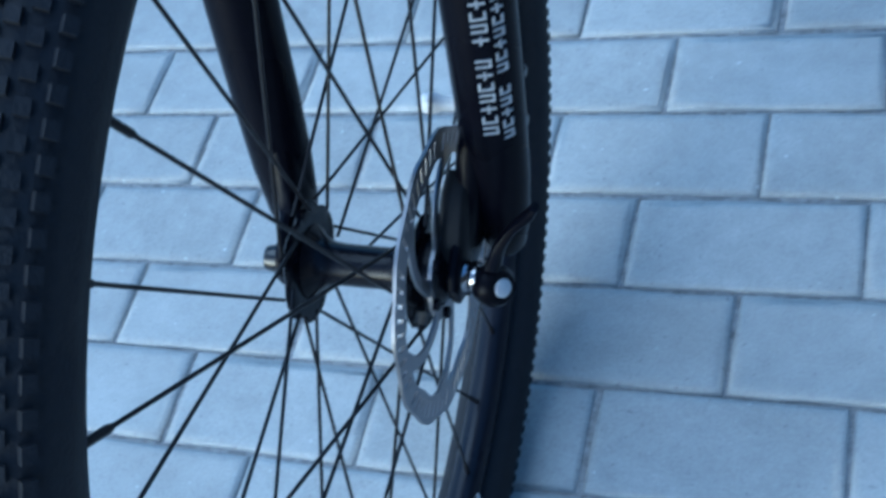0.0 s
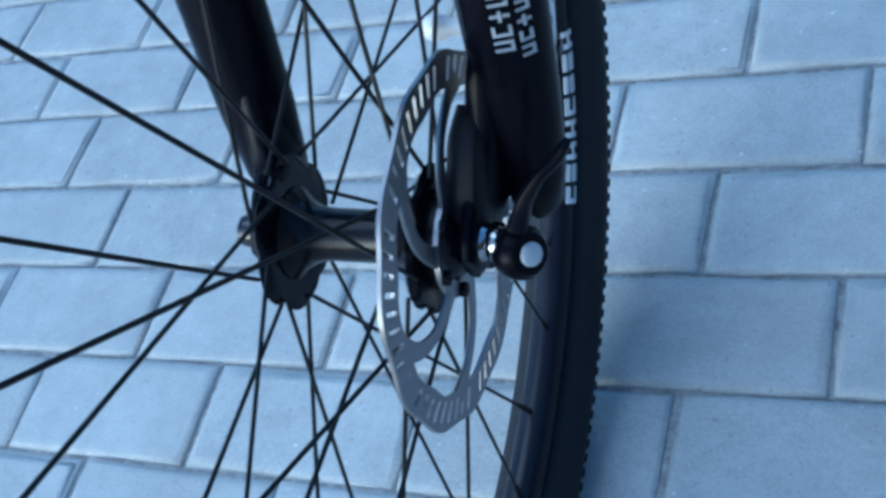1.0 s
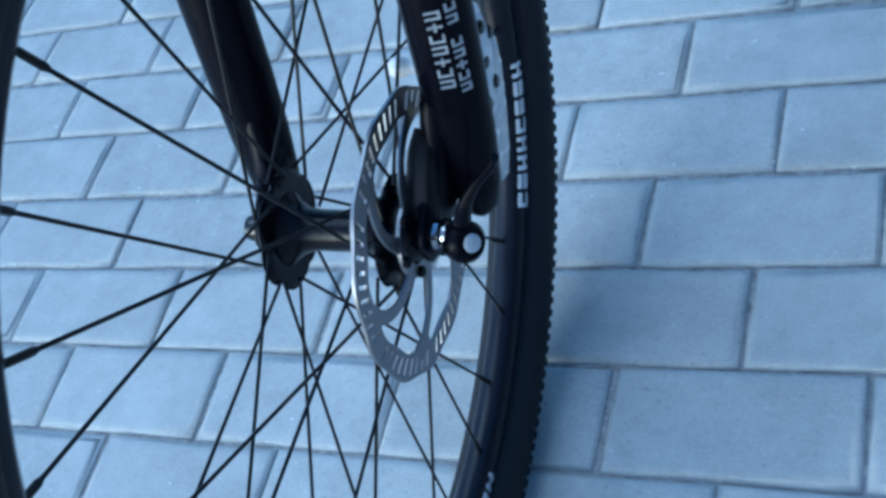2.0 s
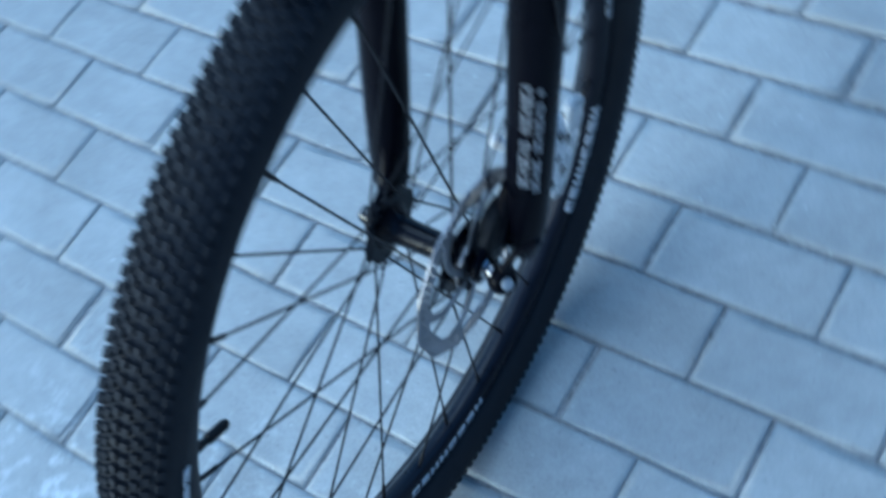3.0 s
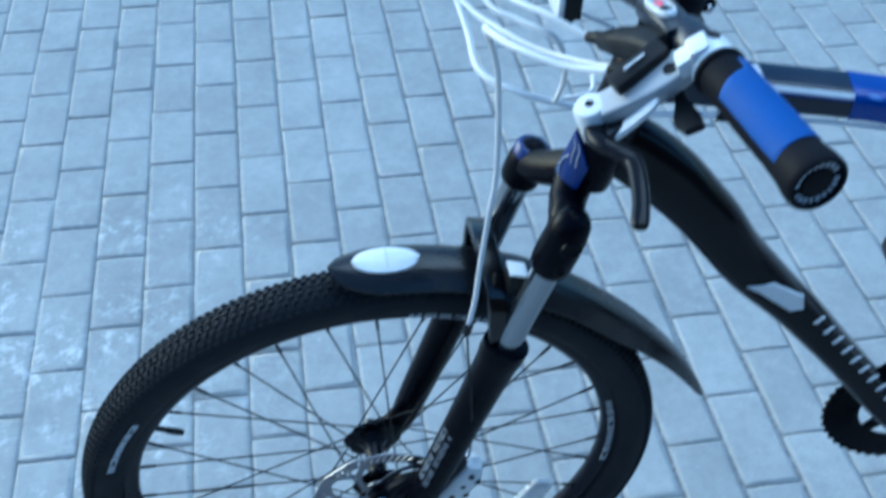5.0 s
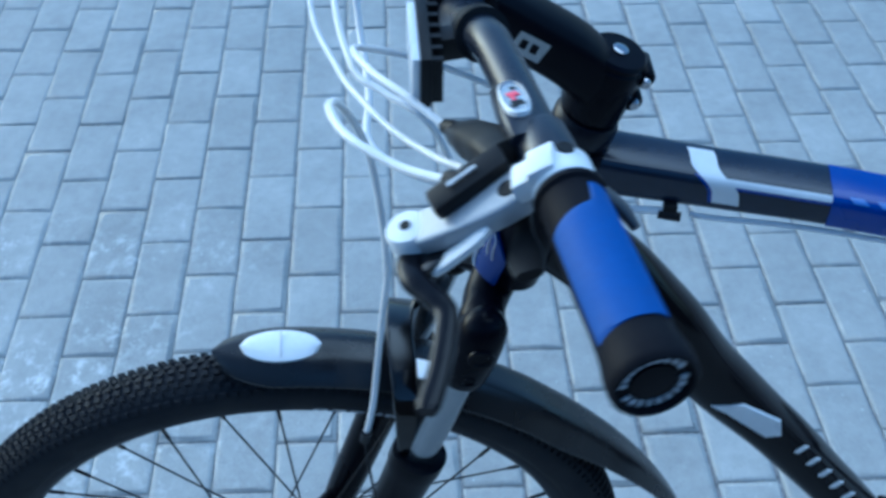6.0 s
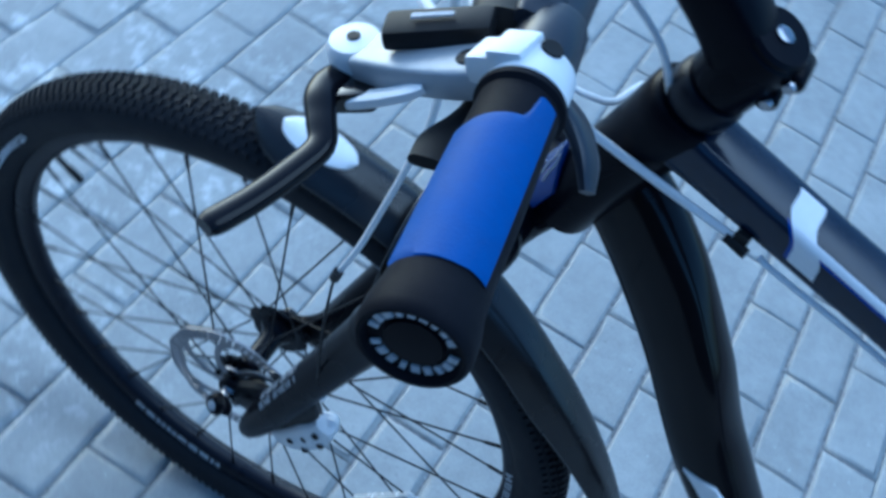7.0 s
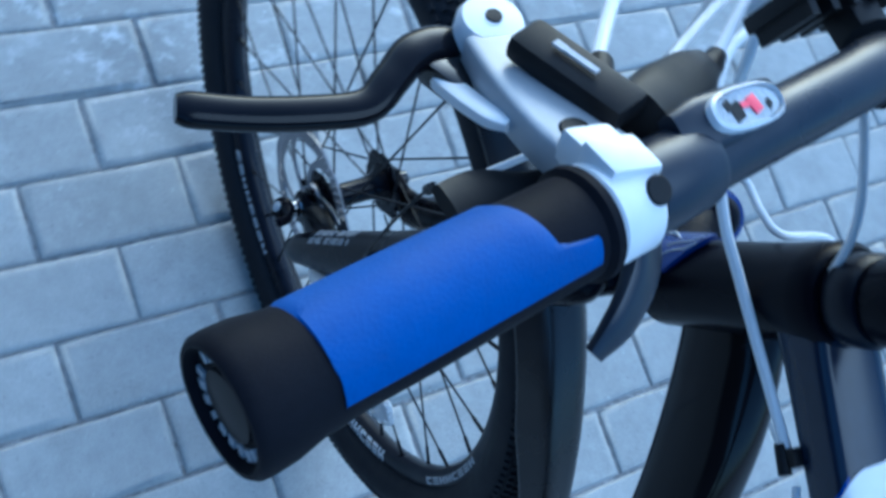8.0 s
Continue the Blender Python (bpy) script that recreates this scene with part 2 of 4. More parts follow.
# wheel
bm = bmesh.new()
half = [(0.0112, 0.2985), (0.0120, 0.2952), (0.0115, 0.2882), (0.0068, 0.2818), (0.0, 0.2798)]
lathe(bm, half + [(-a, r) for a, r in half[-2::-1]] + [(-0.009, 0.2955), (0.009, 0.2955)], (0, 0, 0), AXLE, 120, True)
wheel = part("front_wheel_rim", bm, RIM, bike, "black anodised alloy rim with pale decals", True)

bm = bmesh.new()
half = [(0.0105, 0.2975), (0.0165, 0.2995), (0.0230, 0.3070), (0.0268, 0.3180), (0.0258, 0.3290), (0.0205, 0.3365), (0.0110, 0.3405), (0.0, 0.3415)]
lathe(bm, half + [(-a, r) for a, r in half[-2::-1]], (0, 0, 0), AXLE, 128, True)
part("tyre", bm, RUBBER, wheel, "worn black rubber tyre with block tread")


def tread():
    bm = bmesh.new()
    pitch = 210
    for k in range(pitch):
        for l, r, lw, cw, tilt in ((0.0034, 0.3414, 0.0024, 0.0026, 0.15), (0.0098, 0.3404, 0.0023, 0.0026, 0.38), (0.0160, 0.3380, 0.0023, 0.0026, 0.62), (0.0224, 0.3338, 0.0023, 0.0027, 1.0)):
            for s in (-1, 1):
                a = 2 * math.pi * (k + (0.5 if tilt in (0.38, 1.0) else 0.0)) / pitch
                out = V(math.cos(a) * math.cos(tilt), s * math.sin(tilt), math.sin(a) * math.cos(tilt))
                tan = V(-math.sin(a), 0, math.cos(a))
                slab(bm, V(r * math.cos(a), l * s, r * math.sin(a)), tan * cw, out.cross(tan) * lw, out * 0.0031)
    return bm


ob = part("tread", tread(), RUBBER, wheel, "rows of small rubber tread blocks", smooth=False)
tagged(ob, kind="stuff")

bm = bmesh.new()
lathe(bm, [(-0.054, 0.0), (-0.054, 0.007), (-0.047, 0.007), (-0.047, 0.010), (-0.041, 0.0125), (-0.0395, 0.020), (-0.0345, 0.021),
           (-0.030, 0.0160), (-0.024, 0.0126), (-0.016, 0.0118), (0.012, 0.0118), (0.0215, 0.0150), (0.0265, 0.0205), (0.0340, 0.0215), (0.0388, 0.0215), (0.0430, 0.0150), (0.047, 0.010), (0.054, 0.007), (0.054, 0.0)],
      (0, 0, 0), AXLE, 40)
hub = part("hub", bm, HUBPAINT, wheel, "glossy black hub shell")


def flange(l, r, lobes):
    """A scalloped spoke flange: dished disc with a rounded lobe for each pair of spokes."""
    bm = bmesh.new()
    n = lobes * 10
    rings = []
    for k, (h, grow) in enumerate(((-0.0008, 0.40), (-0.0022, 0.78), (-0.0018, 0.95), (0.0, 1.0), (0.0018, 0.95), (0.0022, 0.78), (0.0008, 0.40))):
        rings.append([bm.verts.new(polar(r * grow * (1 + 0.13 * abs(math.cos(math.pi * lobes * i / n)) ** 0.8 * grow ** 4 - 0.07), 360 * i / n + 6, l + h)) for i in range(n)])
    for a, b in zip(rings, rings[1:]):
        for i in range(n):
            bm.faces.new((a[i], a[(i + 1) % n], b[(i + 1) % n], b[i]))
    return bm


part("flange", flange(-0.0370, 0.0340, 6), HUBPAINT, hub, "scalloped black spoke flange")
part("flange", flange(0.0300, 0.0315, 6), HUBPAINT, hub, "scalloped black spoke flange")


def rotor():
    """A brake disc: a slotted band on six bent arms."""
    bm = bmesh.new()
    n, radii, l0, t = 180, (0.0650, 0.0682, 0.0772, 0.0802), 0.0405, 0.0009
    wave = lambda k, r: r + (0.0010 * math.cos(2 * math.pi * 12 * k / n) if r > 0.08 or r < 0.067 else 0)
    g = [[[bm.verts.new(polar(wave(k, r), 360 * k / n + 4 * (r - 0.066) / 0.014, l0 + s * t)) for r in radii] for k in range(n)] for s in (-1, 1)]
    slot = lambda k: k % 3 == 0 and k % 30 != 0
    for k in range(n):
        j = (k + 1) % n
        for q in range(3):
            if q == 1 and slot(k):
                for a, b in (((k, 1), (j, 1)), ((j, 2), (k, 2)), ((k, 2), (k, 1)), ((j, 1), (j, 2))):
                    bm.faces.new((g[0][a[0]][a[1]], g[0][b[0]][b[1]], g[1][b[0]][b[1]], g[1][a[0]][a[1]]))
                continue
            for s in (0, 1):
                bm.faces.new((g[s][k][q], g[s][j][q], g[s][j][q + 1], g[s][k][q + 1]))
        for q in (0, 3):
            bm.faces.new((g[0][k][q], g[0][j][q], g[1][j][q], g[1][k][q]))
    for i in range(6):
        pts = [polar(r, 60 * i + a, l0) for r, a in ((0.019, -24), (0.030, -17), (0.045, -6), (0.058, 6), (0.068, 17))]
        sweep(bm, curve_points(pts, 4), along([0.0060, 0.0042, 0.0036, 0.0040, 0.0060], 4), 0.0009, 8, AXLE, 5)
    lathe(bm, [(-0.0011, 0.0165), (0.0011, 0.0165), (0.0011, 0.0245), (-0.0011, 0.0245)], (0, l0, 0), AXLE, 36, True)
    return bm


part("brake_disc", rotor(), STEEL, wheel, "brushed steel brake disc with slots")
for i in range(6):
    bm = bmesh.new()
    lathe(bm, [(0.0, 0.0035), (0.0026, 0.0033), (0.0030, 0.0018), (0.0022, 0.0)], polar(0.0218, 60 * i + 10, 0.0414), AXLE, 12)
    part("bolt", bm, BLACK, wheel)


def spoke_mesh(side, lead):
    flange_r, flange_l = (0.0300, 0.0300) if side > 0 else (0.0320, -0.0370)
    a0 = lead * (19.0 if side > 0 else 23.0)
    a1 = 64.0 * lead
    start, end = polar(flange_r, a0, flange_l + 0.0035 * side * (1 if lead > 0 else -1)), polar(0.2800, a1, 0.002 * side)
    bm = bmesh.new()
    d = (end - start).normalized()
    sweep(bm, [start, end - d * 0.018], 0.00105, None, 7)
    sweep(bm, [end - d * 0.0185, end - d * 0.016, end + d * 0.002], [0.0012, 0.0019, 0.0019], None, 8)
    return finish(bm, "spoke", SPOKE)


PHASE = {(1, 1): 22.5, (1, -1): 0.0, (-1, 1): 11.25, (-1, -1): 33.75}
for side in (1, -1):
    for lead in (1, -1):
        me = spoke_mesh(side, lead)
        for i in range(8):
            ob = new("spoke", me)
            ob.parent = wheel
            turn = 45 * i + PHASE[side, lead] - 64 * lead + 0.2
            ob.matrix_basis = Matrix.Rotation(-radians(turn), 4, "Y")

bm = bmesh.new()
d, c = polar(1, 28), polar(0.2800, 28)
sweep(bm, [c + d * 0.003, c, c - d * 0.014, c - d * 0.0145, c - d * 0.030, c - d * 0.0335], [0.0045, 0.0032, 0.0030, 0.0040, 0.0040, 0.0028], None, 14)
part("valve", bm, PLASTIC, wheel, "black rubber valve with a cap")

# long white reflector clipped between the spokes
bm = bmesh.new()
c, tan, rad = polar(0.222, 212, 0.012), polar(1, 302), polar(1, 212)
pts = [c + tan * s for s in (-0.052, -0.049, -0.03, 0.0, 0.03, 0.049, 0.052)]
sweep(bm, [p + rad * (0.004 * (1 - ((p - c).length / 0.05) ** 2)) for p in pts], [0.009, 0.0135, 0.0160, 0.0165, 0.0160, 0.0135, 0.009], [0.003, 0.005, 0.006, 0.006, 0.006, 0.005, 0.003], 16, AXLE, 4)
part("wheel_reflector", bm, CLEAR, wheel, "long clear white plastic reflector clipped to the spokes")


def flank(r):
    """How far the rim's flank stands out at a radius."""
    return 0.0115 + (r - 0.2882) * 0.07 if r > 0.2882 else 0.0068 + (r - 0.2818) * 0.734


def rim_decal(first, last, bars, r0=0.2842, r1=0.2954, out=flank):
    """A row of pale bars, in place of lettering, on the wheel's flank."""
    bm = bmesh.new()
    mid, pen = (r0 + r1) / 2, (r1 - r0) * 0.24
    for k in range(bars):
        a = first + (last - first) * k / bars
        b = first + (last - first) * (k + 0.78) / bars
        c = (b - a) * 0.3
        strokes = (((r0, r1, a, a + c), (r0, r0 + pen, a + c, b), (r1 - pen, r1, a + c, b)), ((r0, r1, a, a + c), (r0, r1, b - c, b), (mid - pen / 2, mid + pen / 2, a + c, b - c)),
                   ((r0, r0 + pen, a, b), (r1 - pen, r1, a, b), (mid - pen / 2, mid + pen / 2, a, b)))[(k * 2 + k // 3) % 3]
        for q0, q1, g0, g1 in strokes:
            cuts = [q0, 0.2882, q1] if q0 < 0.2881 and q1 > 0.2883 else [q0, q1]
            for p0, p1 in zip(cuts, cuts[1:]):
                v = [bm.verts.new(polar(r, g, out(r) + h)) for h in (-0.0006, 0.0005) for r, g in ((p0, g0), (p0, g1), (p1, g1), (p1, g0))]
                for f in ((0, 1, 2, 3), (4, 5, 6, 7), (0, 1, 5, 4), (1, 2, 6, 5), (2, 3, 7, 6), (3, 0, 4, 7)):
                    bm.faces.new([v[i] for i in f])
    return bm


part("decal", rim_decal(231, 208, 8), LETTER, wheel, "white bars of a decal", smooth=False)
for first, last, bars in ((188, 162, 8), (298, 272, 8), (122, 96, 8)):
    part("decal", rim_decal(first, last, bars, 0.2872, 0.2942), GREYPRINT, wheel, "pale bars of a decal", smooth=False)

part("tyre_lettering", rim_decal(34, 17, 6, 0.3120, 0.3188, lambda r: 0.0240 + (r - 0.307) * 0.34), LETTER, wheel, "pale bars of lettering on the tyre wall", smooth=False)

# ---- fork ----
SLOPE, LEG = 0.295, 0.0660
AX = V(-SLOPE, 0, 1).normalized()


def leg_at(u, l=0.0, off=0.0):
    return V(-0.039 - SLOPE * u + off, l, u)


def steer_at(u, l=0.0):
    return V(-0.059 - SLOPE * u, l, u)


for s in (1, -1):
    l = LEG if s > 0 else -0.0595
    us = [-0.022, -0.016, 0.0, 0.03, 0.07, 0.14, 0.21, 0.272, 0.278, 0.294, 0.296]
    rs = [0.006, 0.0115, 0.0150, 0.0175, 0.0187, 0.0195, 0.0208, 0.0228, 0.0245, 0.0245, 0.019]
    bm = bmesh.new()
    sweep(bm, [leg_at(u, l) for u in us], rs, [r * 0.97 for r in rs], 28)
    # dropout plate that reaches forward to the axle
    sweep(bm, curve_points([leg_at(0.075, 0.0580 * s, 0.000), leg_at(0.040, 0.0540 * s, 0.003), V(-0.031, 0.0510 * s, 0.010), V(-0.010, 0.0495 * s, 0.002), V(0.002, 0.0495 * s, 0.0), V(0.013, 0.0495 * s, -0.002)], 4), along([0.010, 0.015, 0.0190, 0.0195, 0.0170, 0.009], 4), along([0.004, 0.0085, 0.0075, 0.0050, 0.0042, 0.003], 4), 16, AXLE, 2.6)
    part("fork_leg", bm, BLACK, bike, "black painted fork lower leg", True)
    bm = bmesh.new()
    sweep(bm, [leg_at(u, l) for u in (0.285, 0.31, 0.405)], 0.0146, None, 28)
    part("stanchion", bm, STANCHION, bike, "grey metal stanchion tube", True)
    bm = bmesh.new()
    rise = 0.008 if s > 0 else -0.022
    us = [0.403, 0.406, 0.414, 0.43, 0.450, 0.464, 0.472, 0.476] if s > 0 else [0.400, 0.402, 0.407, 0.418, 0.430, 0.440, 0.447, 0.452]
    sweep(bm, [leg_at(u, l) for u in us], [0.0176, 0.0196, 0.0208, 0.0212, 0.0205, 0.0180, 0.0130, 0.0060], None, 28)
    sweep(bm, curve_points([leg_at(0.425 + rise, l), leg_at(0.446 + rise, 0.058 * s, 0.0), leg_at(0.452 + rise * 0.5, 0.032 * s, -0.006), steer_at(0.466, 0.0)], 6), along([0.0195, 0.0175, 0.0175, 0.020], 6), along([0.0195, 0.0175, 0.0175, 0.020], 6), 18, AXLE, 2.3)
    crown = part("fork_crown", bm, BLACK, bike, "black fork crown shoulder", True)
    if s < 0:
        bm = bmesh.new()
        lathe(bm, [(-0.006, 0.0192), (0.005, 0.0192), (0.0085, 0.0165), (0.0095, 0.011), (0.0095, 0.0)], leg_at(0.460 + rise, l), AX, 28)
        part("cap", bm, DEEPBLUE, crown, "dark blue adjuster cap")
    else:
        for u, r in ((0.419, 0.0055), (0.446, 0.0105)):
            bm = bmesh.new()
            lathe(bm, [(-0.004, r), (0.0022, r), (0.003, r * 0.93), (0.003, r * 0.62), (0.0018, r * 0.55), (0.0018, 0.0)], leg_at(u, l + 0.0188), AXLE, 22)
            part("bolt_cover", bm, BLACK, crown)

# pale bars of the maker's lettering on the left leg: two lines that run up the outside
lettered = [o for o in bike.children if o.name.startswith("fork_leg")][0]
for line, ang in ((0, 16), (1, 45)):
    bm = bmesh.new()
    for k in range(15):
        if (k + 2 * line) % 8 == 7:
            continue
        u0 = 0.066 + 0.0062 * k - 0.004 * line
        wide = 12 if line == 0 else 9
        if k % 3 == 0:
            strokes = ((0, 0.0011, -wide, wide), (0.0032, 0.0043, -wide, wide), (0.0011, 0.0032, wide - 4, wide))
        elif k % 3 == 1:
            strokes = ((0, 0.0011, -wide, wide), (0.0011, 0.0043, -wide, 4 - wide), (0.0011, 0.0043, wide - 4, wide))
        else:
            strokes = ((0.0016, 0.0028, -wide, wide), (0.0, 0.0043, -2, 2))
        for b0, b1, a0, a1 in strokes:
            vs = []
            for lift in (-0.0004, 0.0004):
                for u in (u0 + b0, u0 + b1):
                    rr = 0.0187 + 0.0114 * (u - 0.07) + lift
                    for a in (a0, a1):
                        q = radians(ang + a)
                        vs.append(bm.verts.new(leg_at(u, LEG) + V(math.cos(q) * rr, math.sin(q) * rr * 0.98, math.cos(q) * rr * SLOPE)))
            for f in ((4, 5, 7, 6), (0, 1, 5, 4), (1, 3, 7, 5), (3, 2, 6, 7), (2, 0, 4, 6)):
                bm.faces.new([vs[i] for i in f])
    part("lettering", bm, LEGPRINT, lettered, "pale grey bars of lettering", smooth=False)

bm = bmesh.new()
half = [V(-0.126, -0.0675, 0.266), V(-0.121, -0.067, 0.308), V(-0.118, -0.059, 0.342), V(-0.115, -0.045, 0.359), V(-0.113, -0.022, 0.3695)]
pts = half + [V(-0.112, 0.0, 0.3728)] + [V(p.x, -p.y, p.z) for p in reversed(half)]
thin = [0.008, 0.0062, 0.0050, 0.0045, 0.0042]
wide = [0.017, 0.0150, 0.0135, 0.0125, 0.0120]
sweep(bm, curve_points(pts, 5), along(thin + [0.0042] + thin[::-1], 5), along(wide + [0.0120] + wide[::-1], 5), 20, (1, 0, 0.25), 6)
brace = part("fork_brace", bm, GLOSS, bike, "black arched brace over the mudguard", True)
bm = bmesh.new()
slab(bm, (-0.113, 0.0665, 0.313), (0.005, 0, 0.001), (0, 0.0015, 0), (-0.002, 0, 0.007), 0.0006)
part("sticker", bm, WHITE, brace, "small white sticker")

# quick release: chrome nut, black boss with a pale cap, black lever that sweeps up and outward
bm = bmesh.new()
lathe(bm, [(0.050, 0.0), (0.050, 0.0085), (0.0525, 0.0092), (0.0540, 0.0085), (0.0555, 0.0074), (0.0570, 0.0085), (0.0605, 0.0085), (0.062, 0.0070), (0.062, 0.0)], (0, 0, 0), AXLE, 24)
qr = part("quick_release", bm, CHROME, bike, "chrome quick-release nut", True)
bm = bmesh.new()
BOSS, FACE = V(0.003, 0.0685, -0.002), V(0.40, 0.80, 0.42).normalized()
lathe(bm, [(-0.0080, 0.0), (-0.0080, 0.0080), (-0.0045, 0.0112), (0.0, 0.0120), (0.0045, 0.0114), (0.0075, 0.0090), (0.0082, 0.0)], BOSS, FACE, 28)
sweep(bm, curve_points([V(-0.002, 0.069, 0.008), V(-0.009, 0.073, 0.018), V(-0.014, 0.081, 0.029), V(-0.016, 0.090, 0.039), V(-0.017, 0.094, 0.045)], 5), along([0.0070, 0.0052, 0.0042, 0.0046, 0.0034], 5), along([0.0045, 0.0034, 0.0027, 0.0026, 0.0020], 5), 12, AXLE, 2.6)
part("lever", bm, BLACK, qr, "curved black lever")
bm = bmesh.new()
lathe(bm, [(0.0078, 0.0052), (0.0092, 0.0050), (0.0098, 0.0038), (0.0099, 0.0)], BOSS, FACE, 24)
part("cap", bm, GREYPRINT, qr, "pale round cap")
bm = bmesh.new()
lathe(bm, [(-0.0640, 0.0), (-0.0640, 0.004), (-0.0625, 0.0070), (-0.0580, 0.0080), (-0.0510, 0.0080), (-0.0510, 0.0)], (0, 0, 0), AXLE, 20)
part("axle_nut", bm, GLOSS, bike, "dark axle nut", True)

BALL = V(-0.083, 0.022, 0.042)
# disc brake caliper: white body behind the leg, round adjuster on its inner side, black housing over the disc
bm = bmesh.new()
sweep(bm, curve_points([V(-0.064, 0.054, -0.012), V(-0.082, 0.055, 0.012), V(-0.098, 0.056, 0.040), V(-0.106, 0.056, 0.064)], 5), along([0.012, 0.017, 0.018, 0.010], 5), along([0.010, 0.014, 0.014, 0.010], 5), 16, AXLE, 3.2)
sweep(bm, [V(-0.104, 0.044, 0.052), V(-0.106, 0.052, 0.054), V(-0.108, 0.066, 0.054)], [0.010, 0.012, 0.008], None, 14)
cal = part("brake_caliper", bm, WHITE, bike, "white disc brake caliper behind the fork leg", True)
bm = bmesh.new()
lathe(bm, [(-0.0065, 0.0), (-0.0060, 0.0030), (-0.0040, 0.0052), (0.0, 0.0064), (0.004, 0.0056), (0.0065, 0.0040), (0.030, 0.0036), (0.034, 0.0060), (0.036, 0.0)], BALL, AXLE, 18)
part("cap", bm, WHITE, cal, "round white pad adjuster")
bm = bmesh.new()
sweep(bm, [V(-0.052, 0.060, 0.005), V(-0.075, 0.060, 0.030), V(-0.090, 0.060, 0.075), V(-0.082, 0.062, 0.11)], [0.008, 0.007, 0.008, 0.006], [0.004] * 4, 10, AXLE, 3)
part("mount", bm, PLASTIC, cal, "black mounting bracket")
for f, u in ((-0.080, 0.014), (-0.093, 0.034), (-0.102, 0.052), (-0.110, 0.040), (-0.097, 0.014)):
    bm = bmesh.new()
    lathe(bm, [(0.058, 0.0), (0.058, 0.0040), (0.0695, 0.0040), (0.0705, 0.0028), (0.0705, 0.0)], (f, 0, u), AXLE, 12)
    part("bolt", bm, GLOSS, cal)
bm = bmesh.new()
sweep(bm, curve_points([V(-0.044, 0.048, 0.034), V(-0.030, 0.047, 0.024), V(-0.014, 0.0465, 0.006), V(-0.010, 0.047, -0.014)], 4), along([0.010, 0.015, 0.016, 0.010], 4), along([0.007, 0.0085, 0.0085, 0.006], 4), 14, AXLE, 3.4)
part("pad_housing", bm, PLASTIC, cal, "black housing at the brake disc")
for f, u, r in ((-0.006, -0.020, 0.0060), (-0.030, -0.018, 0.0048)):
    bm = bmesh.new()
    lathe(bm, [(0.040, 0.0), (0.040, r), (0.050, r), (0.0515, r * 0.7), (0.0515, 0.0)], (f, 0, u), AXLE, 12)
    part("lug", bm, PLASTIC, cal, "black lug below the axle")

# ---- mudguard ----


def mudguard(a0, a1, r_mid, r_edge, halfw, tip0, tip1, steps=26, thick=0.0022, flare=0.0, flat=0.42, bend=1.15):
    """A curved shell over the tyre between two angles; tips narrow to rounded ends."""
    bm = bmesh.new()
    across = 12
    grids = []
    for lift in (0.0, -thick):
        rows = []
        for i in range(steps + 1):
            t = i / steps
            a = a0 + (a1 - a0) * t
            w = halfw
            if tip0:
                w *= min(1.0, math.sqrt(max(1 - (1 - min(t / tip0, 1)) ** 2, 0.0)) + 0.06)
            if tip1:
                w *= min(1.0, 0.94 * min((1 - t) / tip1, 1) ** 0.55 + 0.06)
            row = []
            for k in range(across + 1):
                x = 2 * k / across - 1
                drop = (max(0.0, abs(x) - flat) / (1 - flat)) ** bend * (r_mid - r_edge) * (w / halfw)
                row.append(bm.verts.new(polar(r_mid + lift - drop + flare * max(0, (t - 0.35) / 0.65) ** 1.6, a, x * w)))
            rows.append(row)
        grids.append(rows)
    for g in grids:
        for i in range(steps):
            for k in range(across):
                bm.faces.new((g[i][k], g[i + 1][k], g[i + 1][k + 1], g[i][k + 1]))
    for k in range(across):
        for i in (0, steps):
            bm.faces.new((grids[0][i][k], grids[0][i][k + 1], grids[1][i][k + 1], grids[1][i][k]))
    for i in range(steps):
        for k in (0, across):
            bm.faces.new((grids[0][i][k], grids[0][i + 1][k], grids[1][i + 1][k], grids[1][i][k]))
    return bm


guard = part("front_mudguard", mudguard(82.6, 117, 0.3680, 0.3525, 0.0325, 0.36, 0.0, flat=0.15, bend=2.0), GUARD, bike, "black plastic front mudguard blade", True)
part("rear_mudguard", mudguard(112, 171.8, 0.3680, 0.347, 0.0320, 0.0, 0.55, 34, flare=0.044), GUARD, bike, "long black plastic mudguard tail", True)
bm = bmesh.new()
g = 20
rows = []
for i in range(g + 1):
    t = i / g
    a = 86.4 + 10.7 * t
    w = 0.0168 * math.sqrt(max(1 - (2 * t - 1) ** 2, 0.0004))
    rows.append([[bm.verts.new(polar(0.3682 + h - 1.1 * abs(x) ** 2.6 * w * 0.12 + 0.0016 * (1 - x * x), a, x * w)) for x in (-1, -0.5, 0, 0.5, 1)] for h in (0.0012, -0.006)])
for a, b in zip(rows, rows[1:]):
    for h in (0, 1):
        for k in range(4):
            bm.faces.new((a[h][k], b[h][k], b[h][k + 1], a[h][k + 1]))
    for k in (0, 4):
        bm.faces.new((a[0][k], b[0][k], b[1][k], a[1][k]))
for r in (rows[0], rows[-1]):
    for k in range(4):
        bm.faces.new((r[0][k], r[0][k + 1], r[1][k + 1], r[1][k]))
part("reflector", bm, REFLECT, guard, "white oval reflector")
bm = bmesh.new()
sweep(bm, [polar(0.3712, 91.8, x) for x in (-0.015, -0.008, 0.0, 0.008, 0.015)], 0.0005, None, 6)
part("seam", bm, GREYPRINT, guard, "grey seam across the reflector")
bm = bmesh.new()
